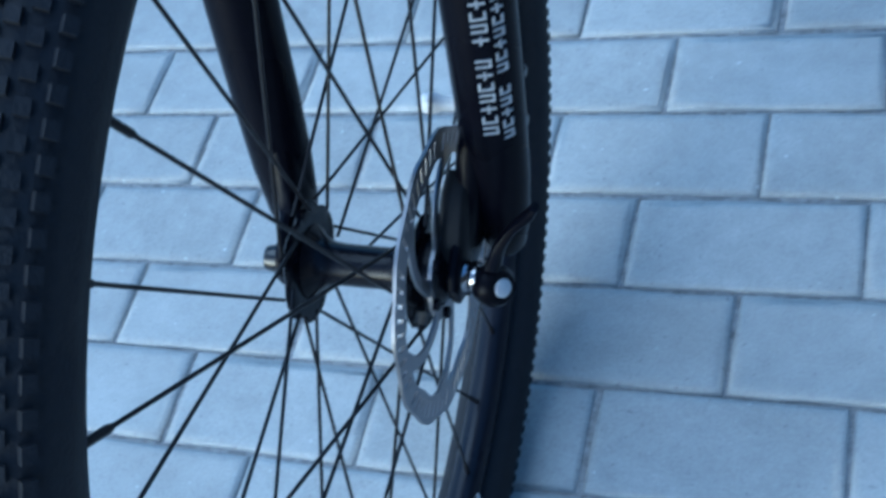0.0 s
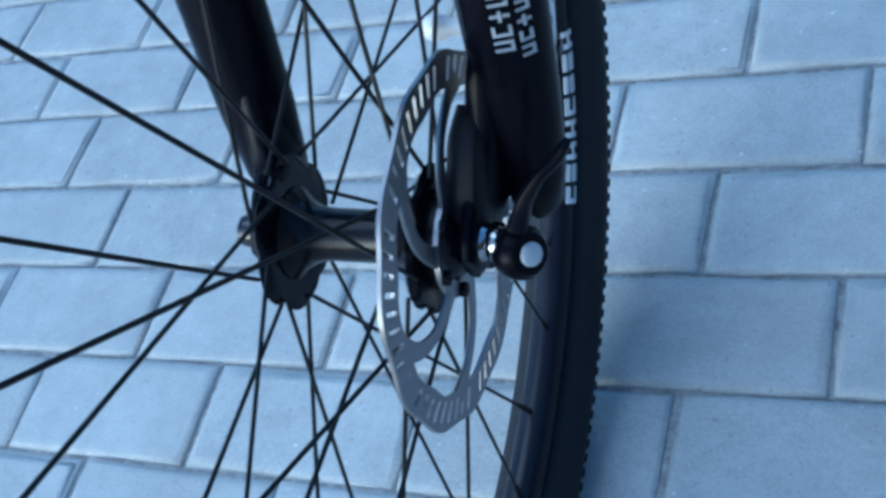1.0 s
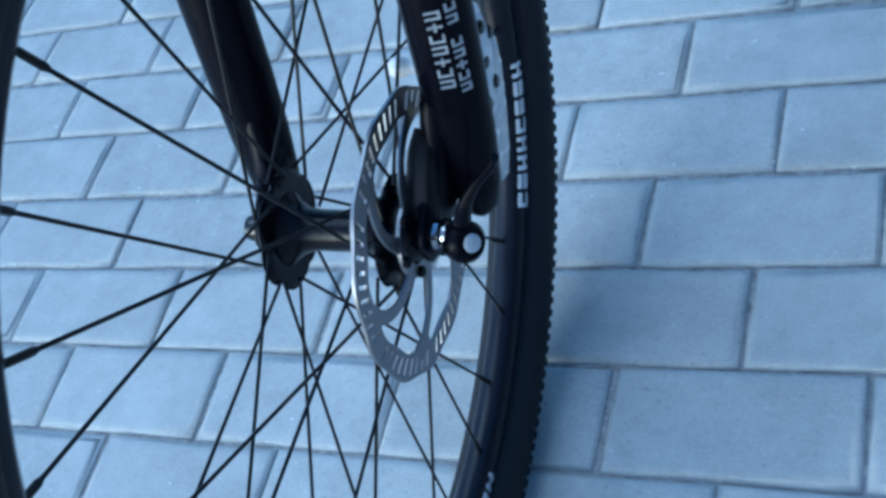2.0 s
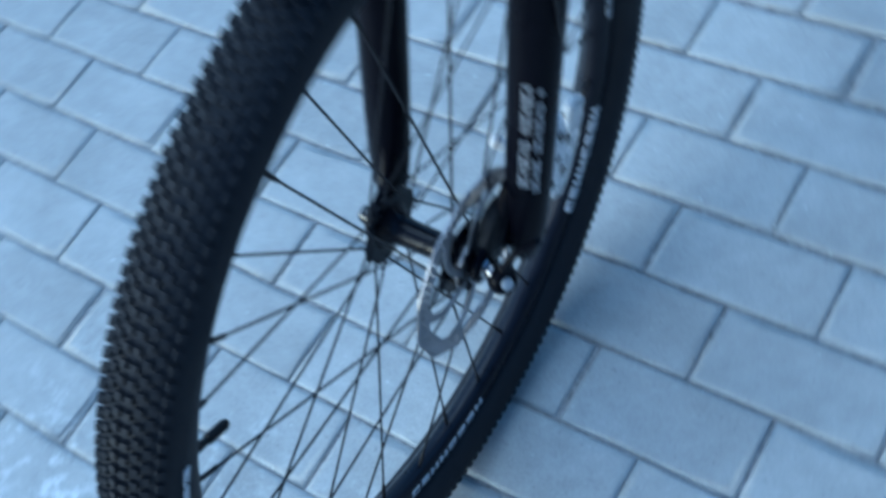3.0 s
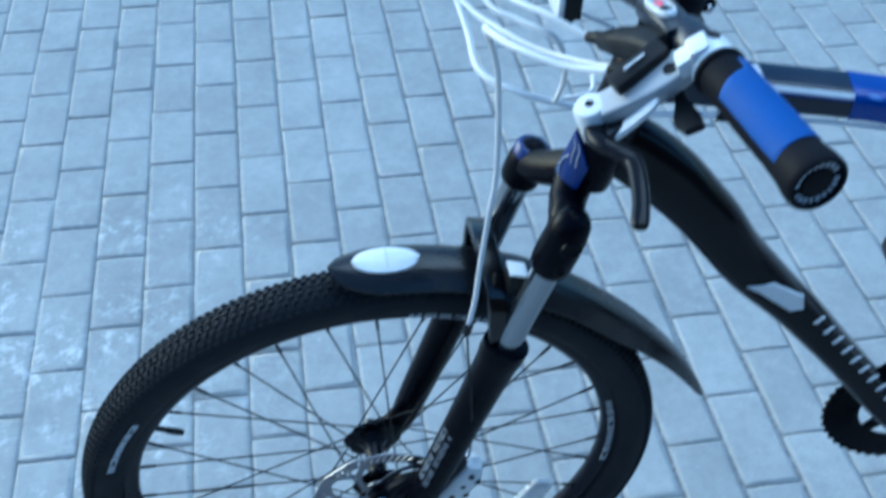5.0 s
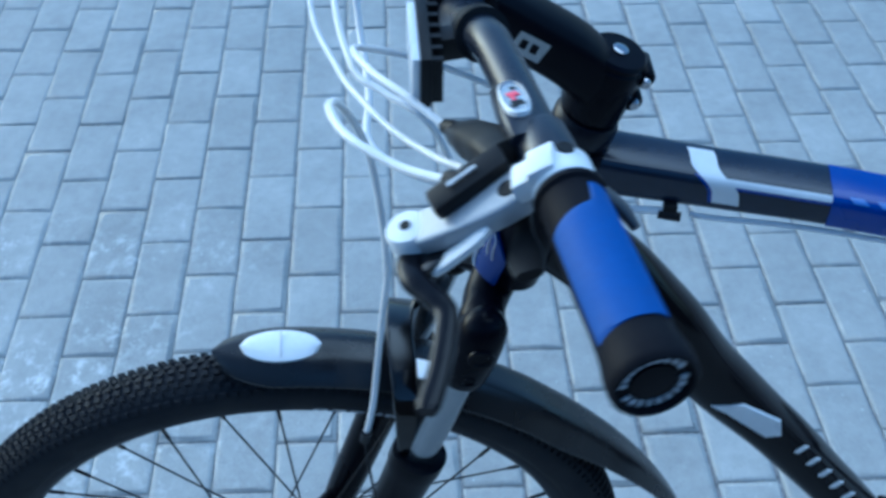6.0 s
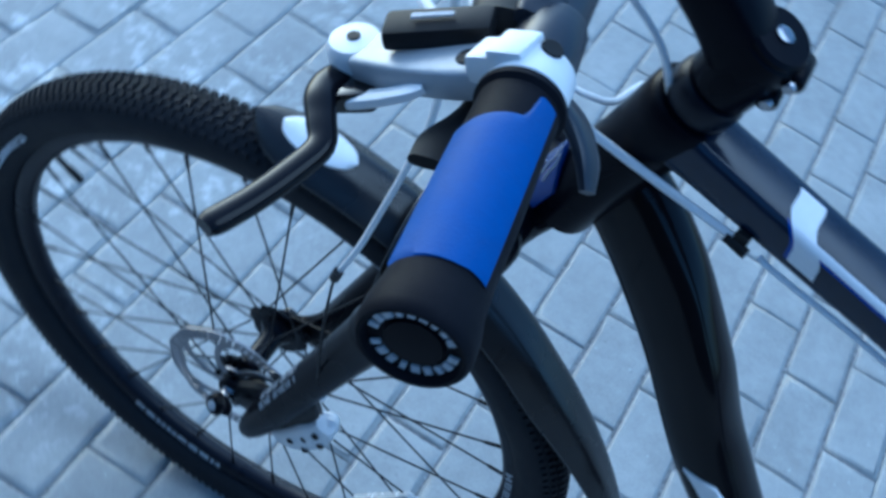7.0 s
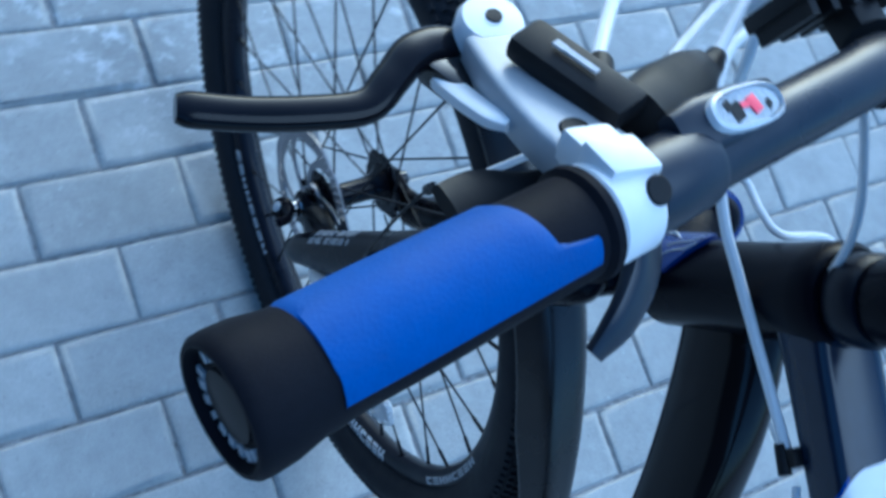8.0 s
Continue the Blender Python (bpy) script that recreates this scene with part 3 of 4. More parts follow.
slab(bm, V(-0.1335, 0.048, 0.3850), (0.0089, -0.0028, 0.0), (0, 0.0098, 0.0), (0.0004, 0.0004, 0.0020), 0.0012)
part("clip", bm, REFLECT, brace, "bright white clip")
bm = bmesh.new()
slab(bm, V(-0.1345, 0.048, 0.3695), (0.0105, -0.0028, 0.0), (0, 0.0110, 0.0), (0, 0.001, 0.0140), 0.003)
part("clip_base", bm, PLASTIC, brace)

# ---- frame, turned a little to the right of the wheel ----
TIP = Matrix.Rotation(radians(-1.4), 4, "X")
PIVOT = V(-0.046, 0, 0)
TURN = TIP @ Matrix.Translation(PIVOT) @ Matrix.Rotation(radians(-12), 4, AX) @ Matrix.Translation(-PIVOT)


LOW = Matrix.Translation(V(-0.075, 0, 0)) @ Matrix.Rotation(radians(-12), 4, AX) @ Matrix.Translation(V(0.075, 0, 0))


def framed(name, bm, mat, label="", parent=None, turn=TURN):
    bm.transform(turn)
    return part(name, bm, mat, parent or bike, label, parent is None)


bm = bmesh.new()
us = [0.470, 0.473, 0.482, 0.497, 0.53, 0.576, 0.594, 0.608, 0.612]
sweep(bm, [steer_at(u) for u in us], [0.023, 0.0265, 0.0265, 0.0260, 0.0255, 0.0265, 0.0280, 0.0285, 0.0255], None, 30)
head = framed("head_tube", bm, BLACK, "black head tube with a blue badge")
bm = bmesh.new()
vs = []
COLS = 9
for rr in (0.0262, 0.0292):
    for u in (0.474, 0.520):
        for k in range(COLS):
            q = radians(10 + 62 * k / (COLS - 1))
            vs.append(bm.verts.new(steer_at(u + (-0.022 * (k / (COLS - 1)) ** 2 if u > 0.49 else 0.0)) + V(math.cos(q) * rr, math.sin(q) * rr, math.cos(q) * rr * SLOPE)))
N2, N3 = 2 * COLS, 3 * COLS
for i in range(COLS - 1):
    bm.faces.new((vs[N2 + i], vs[N2 + 1 + i], vs[N3 + 1 + i], vs[N3 + i]))
    bm.faces.new((vs[i], vs[N2 + i], vs[N2 + 1 + i], vs[1 + i]))
    bm.faces.new((vs[COLS + i], vs[COLS + 1 + i], vs[N3 + 1 + i], vs[N3 + i]))
for i in (0, COLS - 1):
    bm.faces.new((vs[i], vs[COLS + i], vs[N3 + i], vs[N2 + i]))
framed("badge", bm, DEEPBLUE, "dark blue badge", head)
bm = bmesh.new()
sweep(bm, curve_points([steer_at(u) + V(math.cos(radians(g)) * 0.0295, math.sin(radians(g)) * 0.0295, math.cos(radians(g)) * 0.0295 * SLOPE) for u, g in ((0.474, 28), (0.480, 20), (0.490, 19), (0.498, 26))], 4), along([0.0006, 0.0024, 0.0022, 0.0006], 4), 0.0008, 8, AX)
framed("crescent", bm, WHITE, "white crescent", head)
for g0 in (34, 46):
    bm = bmesh.new()
    sweep(bm, curve_points([steer_at(u) + V(math.cos(radians(g)) * 0.0294, math.sin(radians(g)) * 0.0294, math.cos(radians(g)) * 0.0294 * SLOPE) for u, g in ((0.494, g0 + 6), (0.502, g0), (0.510, g0 - 2), (0.516, g0 - 12))], 4), 0.0008, 0.0006, 8, AX)
    framed("outline", bm, GREYPRINT, "thin pale outline on the badge", head)
bm = bmesh.new()
sweep(bm, [steer_at(u) for u in (0.612, 0.616, 0.628, 0.632)], [0.021, 0.0235, 0.0235, 0.021], None, 28)
framed("headset_ring", bm, RIM, "dull dark headset ring")

bm = bmesh.new()
tt = [V(-0.222, 0, 0.592), V(-0.275, 0, 0.588), V(-0.35, 0, 0.5824), V(-0.43, 0, 0.5765), V(-0.55, 0, 0.562), V(-0.72, 0, 0.524)]
sweep(bm, curve_points(tt, 6), along([0.022, 0.0165, 0.0152, 0.0145, 0.0145, 0.015], 6), along([0.022, 0.0215, 0.021, 0.021, 0.019, 0.017], 6), 32, AXLE, 4.5)
toptube = framed("top_tube", bm, FRAME, "glossy black top tube with white and blue stripes")


def tube_patch(f0, f1, a0, a1, lift=0.0009, steps=8, arc=8, lean=0.0):
    """A thin painted patch laid round the top tube between two places and two angles (0: left, 90: up)."""
    bm = bmesh.new()
    g = []
    for h in (lift, -0.001):
        for i in range(steps + 1):
            f = f0 + (f1 - f0) * i / steps
            k = (f + 0.275) / -0.155
            u = 0.588 - 0.0115 * k if k < 1 else 0.5765 - 0.0187 * (k - 1)
            hi, wi = 0.0165 - 0.002 * max(0, min(k, 1)), 0.0215 - 0.0005 * k
            row = []
            for j in range(arc + 1):
                a = radians(a0 + (a1 - a0) * j / arc)
                c, s = math.cos(a), math.sin(a)
                c, s = math.copysign(abs(c) ** (2 / 4.5), c), math.copysign(abs(s) ** (2 / 4.5), s)
                row.append(bm.verts.new(V(f + lean * (j / arc - 0.5), (wi + h) * c, u + (hi + h) * s)))
            g.append(row)
    n = steps + 1
    for base_i in (0, n):
        for i in range(steps):
            for j in range(arc):
                bm.faces.new((g[base_i + i][j], g[base_i + i + 1][j], g[base_i + i + 1][j + 1], g[base_i + i][j + 1]))
    for i in range(steps):
        for j in (0, arc):
            bm.faces.new((g[i][j], g[i + 1][j], g[n + i + 1][j], g[n + i][j]))
    for j in range(arc):
        for i in (0, steps):
            bm.faces.new((g[i][j], g[i][j + 1], g[n + i][j + 1], g[n + i][j]))
    return bm


framed("white_band", tube_patch(-0.3275, -0.3465, -4, 100, arc=14, lean=0.02), WHITE, "white painted band", toptube)
framed("white_stripe", tube_patch(-0.343, -0.423, 26, 56, 0.0006), WHITE, "white painted stripe", toptube)
framed("blue_panel", tube_patch(-0.419, -0.534, -30, 120), BLUEPAINT, "blue painted panel", toptube)
framed("blue_edge", tube_patch(-0.3285, -0.3318, -4, 60, 0.0005, lean=0.0123), BLUEPAINT, "thin blue edge", toptube)
framed("blue_line", tube_patch(-0.347, -0.420, 16, 25, 0.0005), BLUEPAINT, "thin blue line below the stripe", toptube)
for k in range(4):
    framed("mark", tube_patch(-0.432 - 0.020 * k, -0.443 - 0.020 * k, 36, 62, 0.0013, steps=3, arc=4, lean=0.004), PALEBLUE, "paler blue mark", toptube)

bm = bmesh.new()
dt = [V(-0.212, 0, 0.500), V(-0.236, 0, 0.496), V(-0.280, 0, 0.464), V(-0.332, 0, 0.4115), V(-0.382, 0, 0.350), V(-0.4525, 0, 0.281), V(-0.518, 0, 0.2105), V(-0.579, 0, 0.141), V(-0.612, 0, 0.108), V(-0.634, 0, 0.072)]
sweep(bm, curve_points(dt, 6), along([0.031, 0.0335, 0.033, 0.030, 0.027, 0.0215, 0.019, 0.0185, 0.0195, 0.020], 6), along([0.020, 0.022, 0.024, 0.0255, 0.026, 0.026, 0.026, 0.026, 0.026, 0.028], 6), 26, AXLE, 2.6)
downtube = framed("down_tube", bm, SATIN, "broad curved satin black down tube with white decals", turn=LOW)


def side_patch(points, l=0.0262, thick=0.001):
    bm = bmesh.new()
    v = [[bm.verts.new(V(f, l + h, u)) for f, u in points] for h in (0.0, thick)]
    bm.faces.new(v[1])
    bm.faces.new(v[0][::-1])
    for i in range(len(points)):
        j = (i + 1) % len(points)
        bm.faces.new((v[0][i], v[0][j], v[1][j], v[1][i]))
    return bm


framed("white_flash", side_patch([(-0.382, 0.338), (-0.396, 0.331), (-0.434, 0.305), (-0.447, 0.309), (-0.443, 0.327), (-0.409, 0.343)], 0.0242, 0.0030), WHITE, "white painted flash", downtube, turn=LOW)
for k in range(9):
    f = -0.468 - 0.0135 * k
    u = 0.292 - 0.0148 * k
    h, w = 0.0050, 0.0022
    framed("letter_bar", side_patch([(f + w - h * 0.6, u + h), (f - w - h * 0.6, u + h), (f - w + h * 0.6, u - h), (f + w + h * 0.6, u - h)], 0.0252, 0.0014), WHITE, "", downtube, turn=LOW)

bm = bmesh.new()
sweep(bm, [V(-0.638, 0, 0.066), V(-0.700, 0, 0.20), V(-0.758, 0, 0.42), V(-0.795, 0, 0.560)], [0.021, 0.017, 0.017, 0.018], None, 20)
framed("seat_tube", bm, GLOSS, "glossy black seat tube", turn=LOW)
bm = bmesh.new()
lathe(bm, [(-0.042, 0.0), (-0.042, 0.021), (0.042, 0.021), (0.042, 0.0)], (-0.636, 0, 0.066), AXLE, 24)
framed("bottom_bracket", bm, BLACK, "black bottom bracket shell", turn=LOW)


def chainring():
    bm = bmesh.new()
    n = 84
    prof = []
    for k in range(n):
        r = 0.0930 if k % 2 else 0.0885
        prof.append([bm.verts.new(V(-0.636, 0, 0.066) + polar(rr, 360 * k / n, l)) for rr, l in ((r, -0.0460), (r, -0.0430), (0.048, -0.0430), (0.048, -0.0460))])
    for k in range(n):
        a, b = prof[k], prof[(k + 1) % n]
        for q in range(4):
            bm.faces.new((a[q], b[q], b[(q + 1) % 4], a[(q + 1) % 4]))
    for i in range(5):
        sweep(bm, [V(-0.636, 0, 0.066) + polar(r, 72 * i + 20, -0.046) for r in (0.012, 0.04, 0.069)], [0.013, 0.008, 0.008], 0.003, 10, AXLE, 3)
    return bm


framed("chainring", chainring(), BLACK, "black toothed chainring", turn=LOW)
for s, ang in ((1, 272), (-1, 92)):
    bm = bmesh.new()
    c = V(-0.636, 0.062 * s, 0.066)
    sweep(bm, [c + polar(-0.012, ang), c + polar(0.03, ang, 0.004 * s), c + polar(0.12, ang, 0.012 * s), c + polar(0.178, ang, 0.014 * s)], [0.014, 0.013, 0.011, 0.013], [0.009, 0.008, 0.007, 0.007], 14, AXLE, 3)
    framed("crank_arm", bm, BLACK, "black crank arm", turn=LOW)
    bm = bmesh.new()
    p = c + polar(0.172, ang, 0.055 * s)
    for e in (-0.042, 0.042):
        slab(bm, p + V(e, 0, 0), (0.005, 0, 0), (0, 0.042, 0), (0, 0, 0.009), 0.003)
    for e in (-0.036, 0.036):
        slab(bm, p + V(0, e, 0), (0.044, 0, 0), (0, 0.005, 0), (0, 0, 0.009), 0.003)
    sweep(bm, [p + V(0, -0.05 * 1, 0), p + V(0, 0.04, 0)], 0.008, None, 12)
    framed("pedal", bm, PLASTIC, "black plastic cage pedal", turn=LOW)

# clamp on the top tube's flank that holds the white hose
bm = bmesh.new()
slab(bm, (-0.310, 0.0215, 0.570), (0.005, 0, 0), (0, 0.0045, 0), (0, 0, 0.005), 0.0015)
lathe(bm, [(-0.008, 0.0), (-0.008, 0.0036), (0.008, 0.0036), (0.008, 0.0)], (-0.310, 0.0255, 0.5660), (1, -0.1, 0.0), 12)
framed("cable_stop", bm, PLASTIC, "black cable stop")

# ---- stem, handlebar ----
bm = bmesh.new()
sweep(bm, [steer_at(u) for u in (0.632, 0.636, 0.656, 0.676, 0.682)], [0.021, 0.0225, 0.0225, 0.0215, 0.015], None, 26)
sweep(bm, curve_points([steer_at(0.654), V(-0.230, 0, 0.680), V(-0.192, 0, 0.708), V(-0.156, 0, 0.733)], 4), along([0.019, 0.0205, 0.020, 0.021], 4), along([0.019, 0.0205, 0.020, 0.022], 4), 22, AXLE, 3)
sweep(bm, [V(-0.152, y, 0.736) for y in (-0.024, -0.022, 0.022, 0.024)], [0.020, 0.0225, 0.0225, 0.020], None, 24, (0, 0, 1))
for u in (0.666, 0.646):
    lathe(bm, [(-0.012, 0.0), (-0.012, 0.0060), (-0.010, 0.0075), (0.010, 0.0075), (0.012, 0.0060), (0.012, 0.0)], steer_at(u) + V(-0.022, 0, 0), AXLE, 20)
lathe(bm, [(0.0, 0.0205), (0.0030, 0.0205), (0.0050, 0.0185), (0.0055, 0.0)], steer_at(0.678), AX, 28)
bm.transform(TIP)
stem = part("stem", bm, BLACK, bike, "black rising handlebar stem", True)
bm = bmesh.new()
lathe(bm, [(0.003, 0.0058), (0.0068, 0.0055), (0.0074, 0.0040), (0.0066, 0.0)], steer_at(0.678), AX, 20)
bm.transform(TIP)
part("top_cap", bm, CHROME, stem, "shiny cap bolt")
for u in (0.665, 0.647):
    bm = bmesh.new()
    lathe(bm, [(-0.013, 0.0), (-0.013, 0.0042), (0.014, 0.0042), (0.016, 0.003), (0.016, 0.0)], steer_at(u) + V(-0.022, 0, 0), AXLE, 14)
    bm.transform(TIP)
    part("bolt", bm, CHROME, stem, "steel pinch bolt")
bm = bmesh.new()
slab(bm, V(-0.196, 0.0203, 0.705), (0.010, 0, 0.0065), (0, 0.0008, 0), (-0.004, 0, 0.007), 0.0004)
bm.transform(TIP)
part("plate", bm, STANCHION, stem, "pale printed plate")
bm = bmesh.new()
for a, c in ((-0.003, 0.0), (0.004, 0.001)):
    slab(bm, V(-0.196 + a, 0.0214, 0.705 + a * 0.5 + c), (0.0020, 0, 0.0012), (0, 0.0006, 0), (-0.0012, 0, 0.0028))
bm.transform(TIP)
part("mark", bm, BLACK, stem, "black mark")

GA, GB = V(-0.1809, 0.2535, 0.7870), V(-0.1975, 0.3690, 0.7955)
for s in (1, -1):
    bm = bmesh.new()
    pts = [V(-0.152, 0, 0.736), V(-0.152, 0.03, 0.736), V(-0.153, 0.06, 0.740), V(-0.159, 0.105, 0.764), V(-0.164, 0.135, 0.771), V(-0.174, 0.205, 0.780), GA, V(GB.x, 0.360, GB.z)]
    pts = [V(p.x, p.y * s, p.z) for p in pts]
    sweep(bm, curve_points(pts, 6), along([0.0157, 0.0157, 0.0145, 0.0118, 0.0113, 0.0111, 0.0111, 0.0111], 6), None, 20, (0, 0, 1))
    part("handlebar", bm, BARPAINT, bike, "satin black riser handlebar", True)


# ---- grips ----
def grip(s):
    a, b = V(GA.x, GA.y * s, GA.z), V(GB.x, GB.y * s, GB.z)
    d = (b - a).normalized()
    n = (b - a).length
    bm = bmesh.new()
    lathe(bm, [(0.0, 0.0), (0.0, 0.0150), (0.0015, 0.0172), (0.0042, 0.0172), (0.0058, 0.0153), (0.030, 0.0157), (0.060, 0.0163), (0.083, 0.0163), (0.098, 0.0171), (0.106, 0.0186), (0.1125, 0.0189), (n - 0.0015, 0.0186), (n, 0.0174), (n, 0.0160), (n - 0.0035, 0.0150), (n - 0.0035, 0.0)], a, d, 40)
    g = part("grip", bm, GRIPRUB, bike, "black rubber grip with a blue palm panel", True)
    # front and up directions square to the grip
    front = (V(1, 0, 0) - d * d.x).normalized()
    up = front.cross(d) * (1 if front.cross(d).z > 0 else -1)

    def around(h, deg, r):
        return a + d * h + front * (math.cos(radians(deg)) * r) + up * (math.sin(radians(deg)) * r)

    def radius(h):
        return 0.0155 + 0.0009 * min(1, h / 0.07)

    bm = bmesh.new()
    cols, rows = 22, 24
    grid = {}
    for i in range(cols + 1):
        for j in range(rows + 1):
            deg = 8 + 134 * j / rows
            # the panel begins further out over the front and top, then steps back to the collar
            front_edge = 0.0295 - 0.0085 * (deg - 8) / 110
            start = 0.0088 + (front_edge - 0.0088) * max(0.0, min(1.0, (109 - deg) / 8))
            h = start + (0.0975 - start) * i / cols
            hh = h
            if i == cols:
                hh = h - 0.006 * (deg - 8) / 134
            edge = 0.0 if i in (0, cols) or j in (0, rows) else 0.0011
            for q in (0, 1):
                grid[i, j, q] = bm.verts.new(around(hh, deg, radius(h) + (edge if q else -0.0022)))
    for i in range(cols):
        for j in range(rows):
            bm.faces.new((grid[i, j, 1], grid[i + 1, j, 1], grid[i + 1, j + 1, 1], grid[i, j + 1, 1]))
            for di, dj, e in ((-1, 0, ((i, j), (i, j + 1))), (1, 0, ((i + 1, j), (i + 1, j + 1))), (0, -1, ((i, j), (i + 1, j))), (0, 1, ((i, j + 1), (i + 1, j + 1)))):
                ni, nj = i + di, j + dj
                if not (0 <= ni < cols and 0 <= nj < rows):
                    (x0, y0), (x1, y1) = e
                    bm.faces.new((grid[x0, y0, 1], grid[x1, y1, 1], grid[x1, y1, 0], grid[x0, y0, 0]))
    bmesh.ops.delete(bm, geom=[v for v in bm.verts if not v.link_faces], context="VERTS")
    part("palm_panel", bm, BLUE, g, "matt blue rubber palm panel")
    bm = bmesh.new()
    for k in range(20):
        if k in (9, 19):
            continue
        q = 18 * k
        c = around(n - 0.0032, q, 0.0128)
        out = (around(0, q, 1) - around(0, q, 0)).normalized()
        tan = d.cross(out)
        slab(bm, c, tan * (0.0010 + 0.0002 * (k % 3)), out * 0.0016, d * 0.0006)
    part("end_print", bm, GREYPRINT, g, "ring of pale printed bars", smooth=False)
    bm = bmesh.new()
    lathe(bm, [(n - 0.0034, 0.0), (n - 0.0034, 0.0098), (n - 0.0022, 0.0095), (n - 0.0016, 0.0)], a, d, 24)
    part("end_plug", bm, BLACK, g, "dark end plug")


grip(1)
grip(-1)

# ---- brake levers, gear shifters ----


def controls(s):
    def Q(f, l, u):
        return V(f - 0.006, l * s, u)

    bm = bmesh.new()
    c, d = Q(-0.1737, 0.2452, 0.7864), (V(GB.x, GB.y * s, GB.z) - V(GA.x, GA.y * s, GA.z)).normalized()
    lathe(bm, [(-0.0085, 0.0108), (-0.0085, 0.0148), (-0.0072, 0.0158), (0.0072, 0.0158), (0.0080, 0.0150), (0.0080, 0.0108)], c, d, 34, True)
    slab(bm, Q(-0.1640, 0.2428, 0.7962), (0.0062, 0.0010 * s, -0.0028), (0.001, 0.0082, 0), (0.0024, 0, 0.0048), 0.0020)
    slab(bm, Q(-0.1572, 0.2432, 0.7872), (0.0056, 0.0010 * s, -0.0030), (0.001, 0.0076, 0), (0.0024, 0, 0.0062), 0.0020)
    lever = part("brake_lever", bm, WHITE, bike, "white brake lever clamp with a grey body", True)
    bm = bmesh.new()
    body = [Q(-0.160, 0.2380, 0.7805), Q(-0.148, 0.2415, 0.7740), Q(-0.130, 0.2420, 0.7635), Q(-0.110, 0.2395, 0.7505)]
    sweep(bm, curve_points(body, 4), along([0.0110, 0.0118, 0.0118, 0.0108], 4), along([0.0070, 0.0070, 0.0068, 0.0064], 4), 20, (0.5, 0, 0.86), 7)
    part("body", bm, SILVER, lever, "grey painted lever body")
    bm = bmesh.new()
    strip = [Q(-0.1060, 0.2530, 0.7375), Q(-0.1130, 0.2565, 0.7430), Q(-0.1230, 0.2572, 0.7525), Q(-0.1335, 0.2565, 0.7630), Q(-0.1390, 0.2540, 0.7680)]
    sweep(bm, curve_points(strip, 4), along([0.0030, 0.0042, 0.0042, 0.0040, 0.0025], 4), along([0.0022, 0.0026, 0.0026, 0.0024, 0.0018], 4), 12, (0.5, 0, 0.86), 4)
    part("lower_arm", bm, WHITE, lever, "white lower arm of the lever body")
    bm = bmesh.new()
    lathe(bm, [(-0.018, 0.0), (-0.018, 0.0085), (-0.015, 0.0108), (0.009, 0.0116), (0.012, 0.0100), (0.0130, 0.0)], Q(-0.1055, 0.2375, 0.7430), (0.35, 0, 0.94), 26)
    part("pivot_cover", bm, WHITE, lever, "white rounded pivot cover")
    bm = bmesh.new()
    lathe(bm, [(0.0115, 0.0030), (0.0134, 0.0028), (0.0136, 0.0)], Q(-0.1055, 0.2375, 0.7430), (0.35, 0, 0.94), 14)
    part("screw", bm, PLASTIC, lever, "dark pivot screw")
    bm = bmesh.new()
    lathe(bm, [(-0.006, 0.0050), (0.0008, 0.0050), (0.0014, 0.0044), (0.0010, 0.0)], Q(-0.1486, 0.2425, 0.7815), (0.5, 0, 0.86), 16)
    part("plug", bm, PLASTIC, lever, "black rubber plug")
    bm = bmesh.new()
    top = (V(-0.13, 0, 0.99) - d * V(-0.13, 0, 0.99).dot(d)).normalized()
    lathe(bm, [(-0.006, 0.0044), (0.0002, 0.0044), (0.0006, 0.0038), (0.0002, 0.0)], c - d * 0.0066 + top * 0.0158, top, 18)
    part("bolt", bm, PLASTIC, lever, "dark clamp bolt")
    bm = bmesh.new()
    blade = [Q(-0.112, 0.2400, 0.7380), Q(-0.1035, 0.2500, 0.7410), Q(-0.1035, 0.2630, 0.7445), Q(-0.1105, 0.2745, 0.7465), Q(-0.1172, 0.2860, 0.7475), Q(-0.1155, 0.3030, 0.7480), Q(-0.1112, 0.3220, 0.7480), Q(-0.1062, 0.3370, 0.7480), Q(-0.1045, 0.3420, 0.7480)]
    sweep(bm, curve_points(blade, 5), along([0.0072, 0.0074, 0.0066, 0.0060, 0.0057, 0.0056, 0.0055, 0.0057, 0.0044], 5), along([0.0066, 0.0058, 0.0046, 0.0038, 0.0036, 0.0036, 0.0036, 0.0036, 0.0030], 5), 16, (0.2, 0, 1), 2.6)
    part("lever_blade", bm, SATIN, lever, "curved black lever blade")
    bm = bmesh.new()
    slab(bm, Q(-0.116, 0.2520, 0.7450), (0.007, 0.003 * s, -0.003), (0.001, 0.008, 0), (0.002, 0, 0.0045), 0.002)
    part("shoe", bm, GLOSS, lever, "black plastic shoe under the pivot")

    bm = bmesh.new()
    # flat cover beside the lever, body that runs inward and down to the barrel adjusters
    slab(bm, Q(-0.1315, 0.2325, 0.7775), (0.0180, 0.0075 * s, -0.0085), (-0.0020, 0.0068, 0), (0.0020, 0, 0.0040), 0.0030)
    arm = [Q(-0.150, 0.2200, 0.7800), Q(-0.146, 0.2050, 0.7720), Q(-0.140, 0.1850, 0.7600), Q(-0.133, 0.1620, 0.7450)]
    sweep(bm, curve_points(arm, 5), along([0.011, 0.0120, 0.0105, 0.007], 5), along([0.0085, 0.0105, 0.0095, 0.006], 5), 16, (0.2, 0, 1), 3.2)
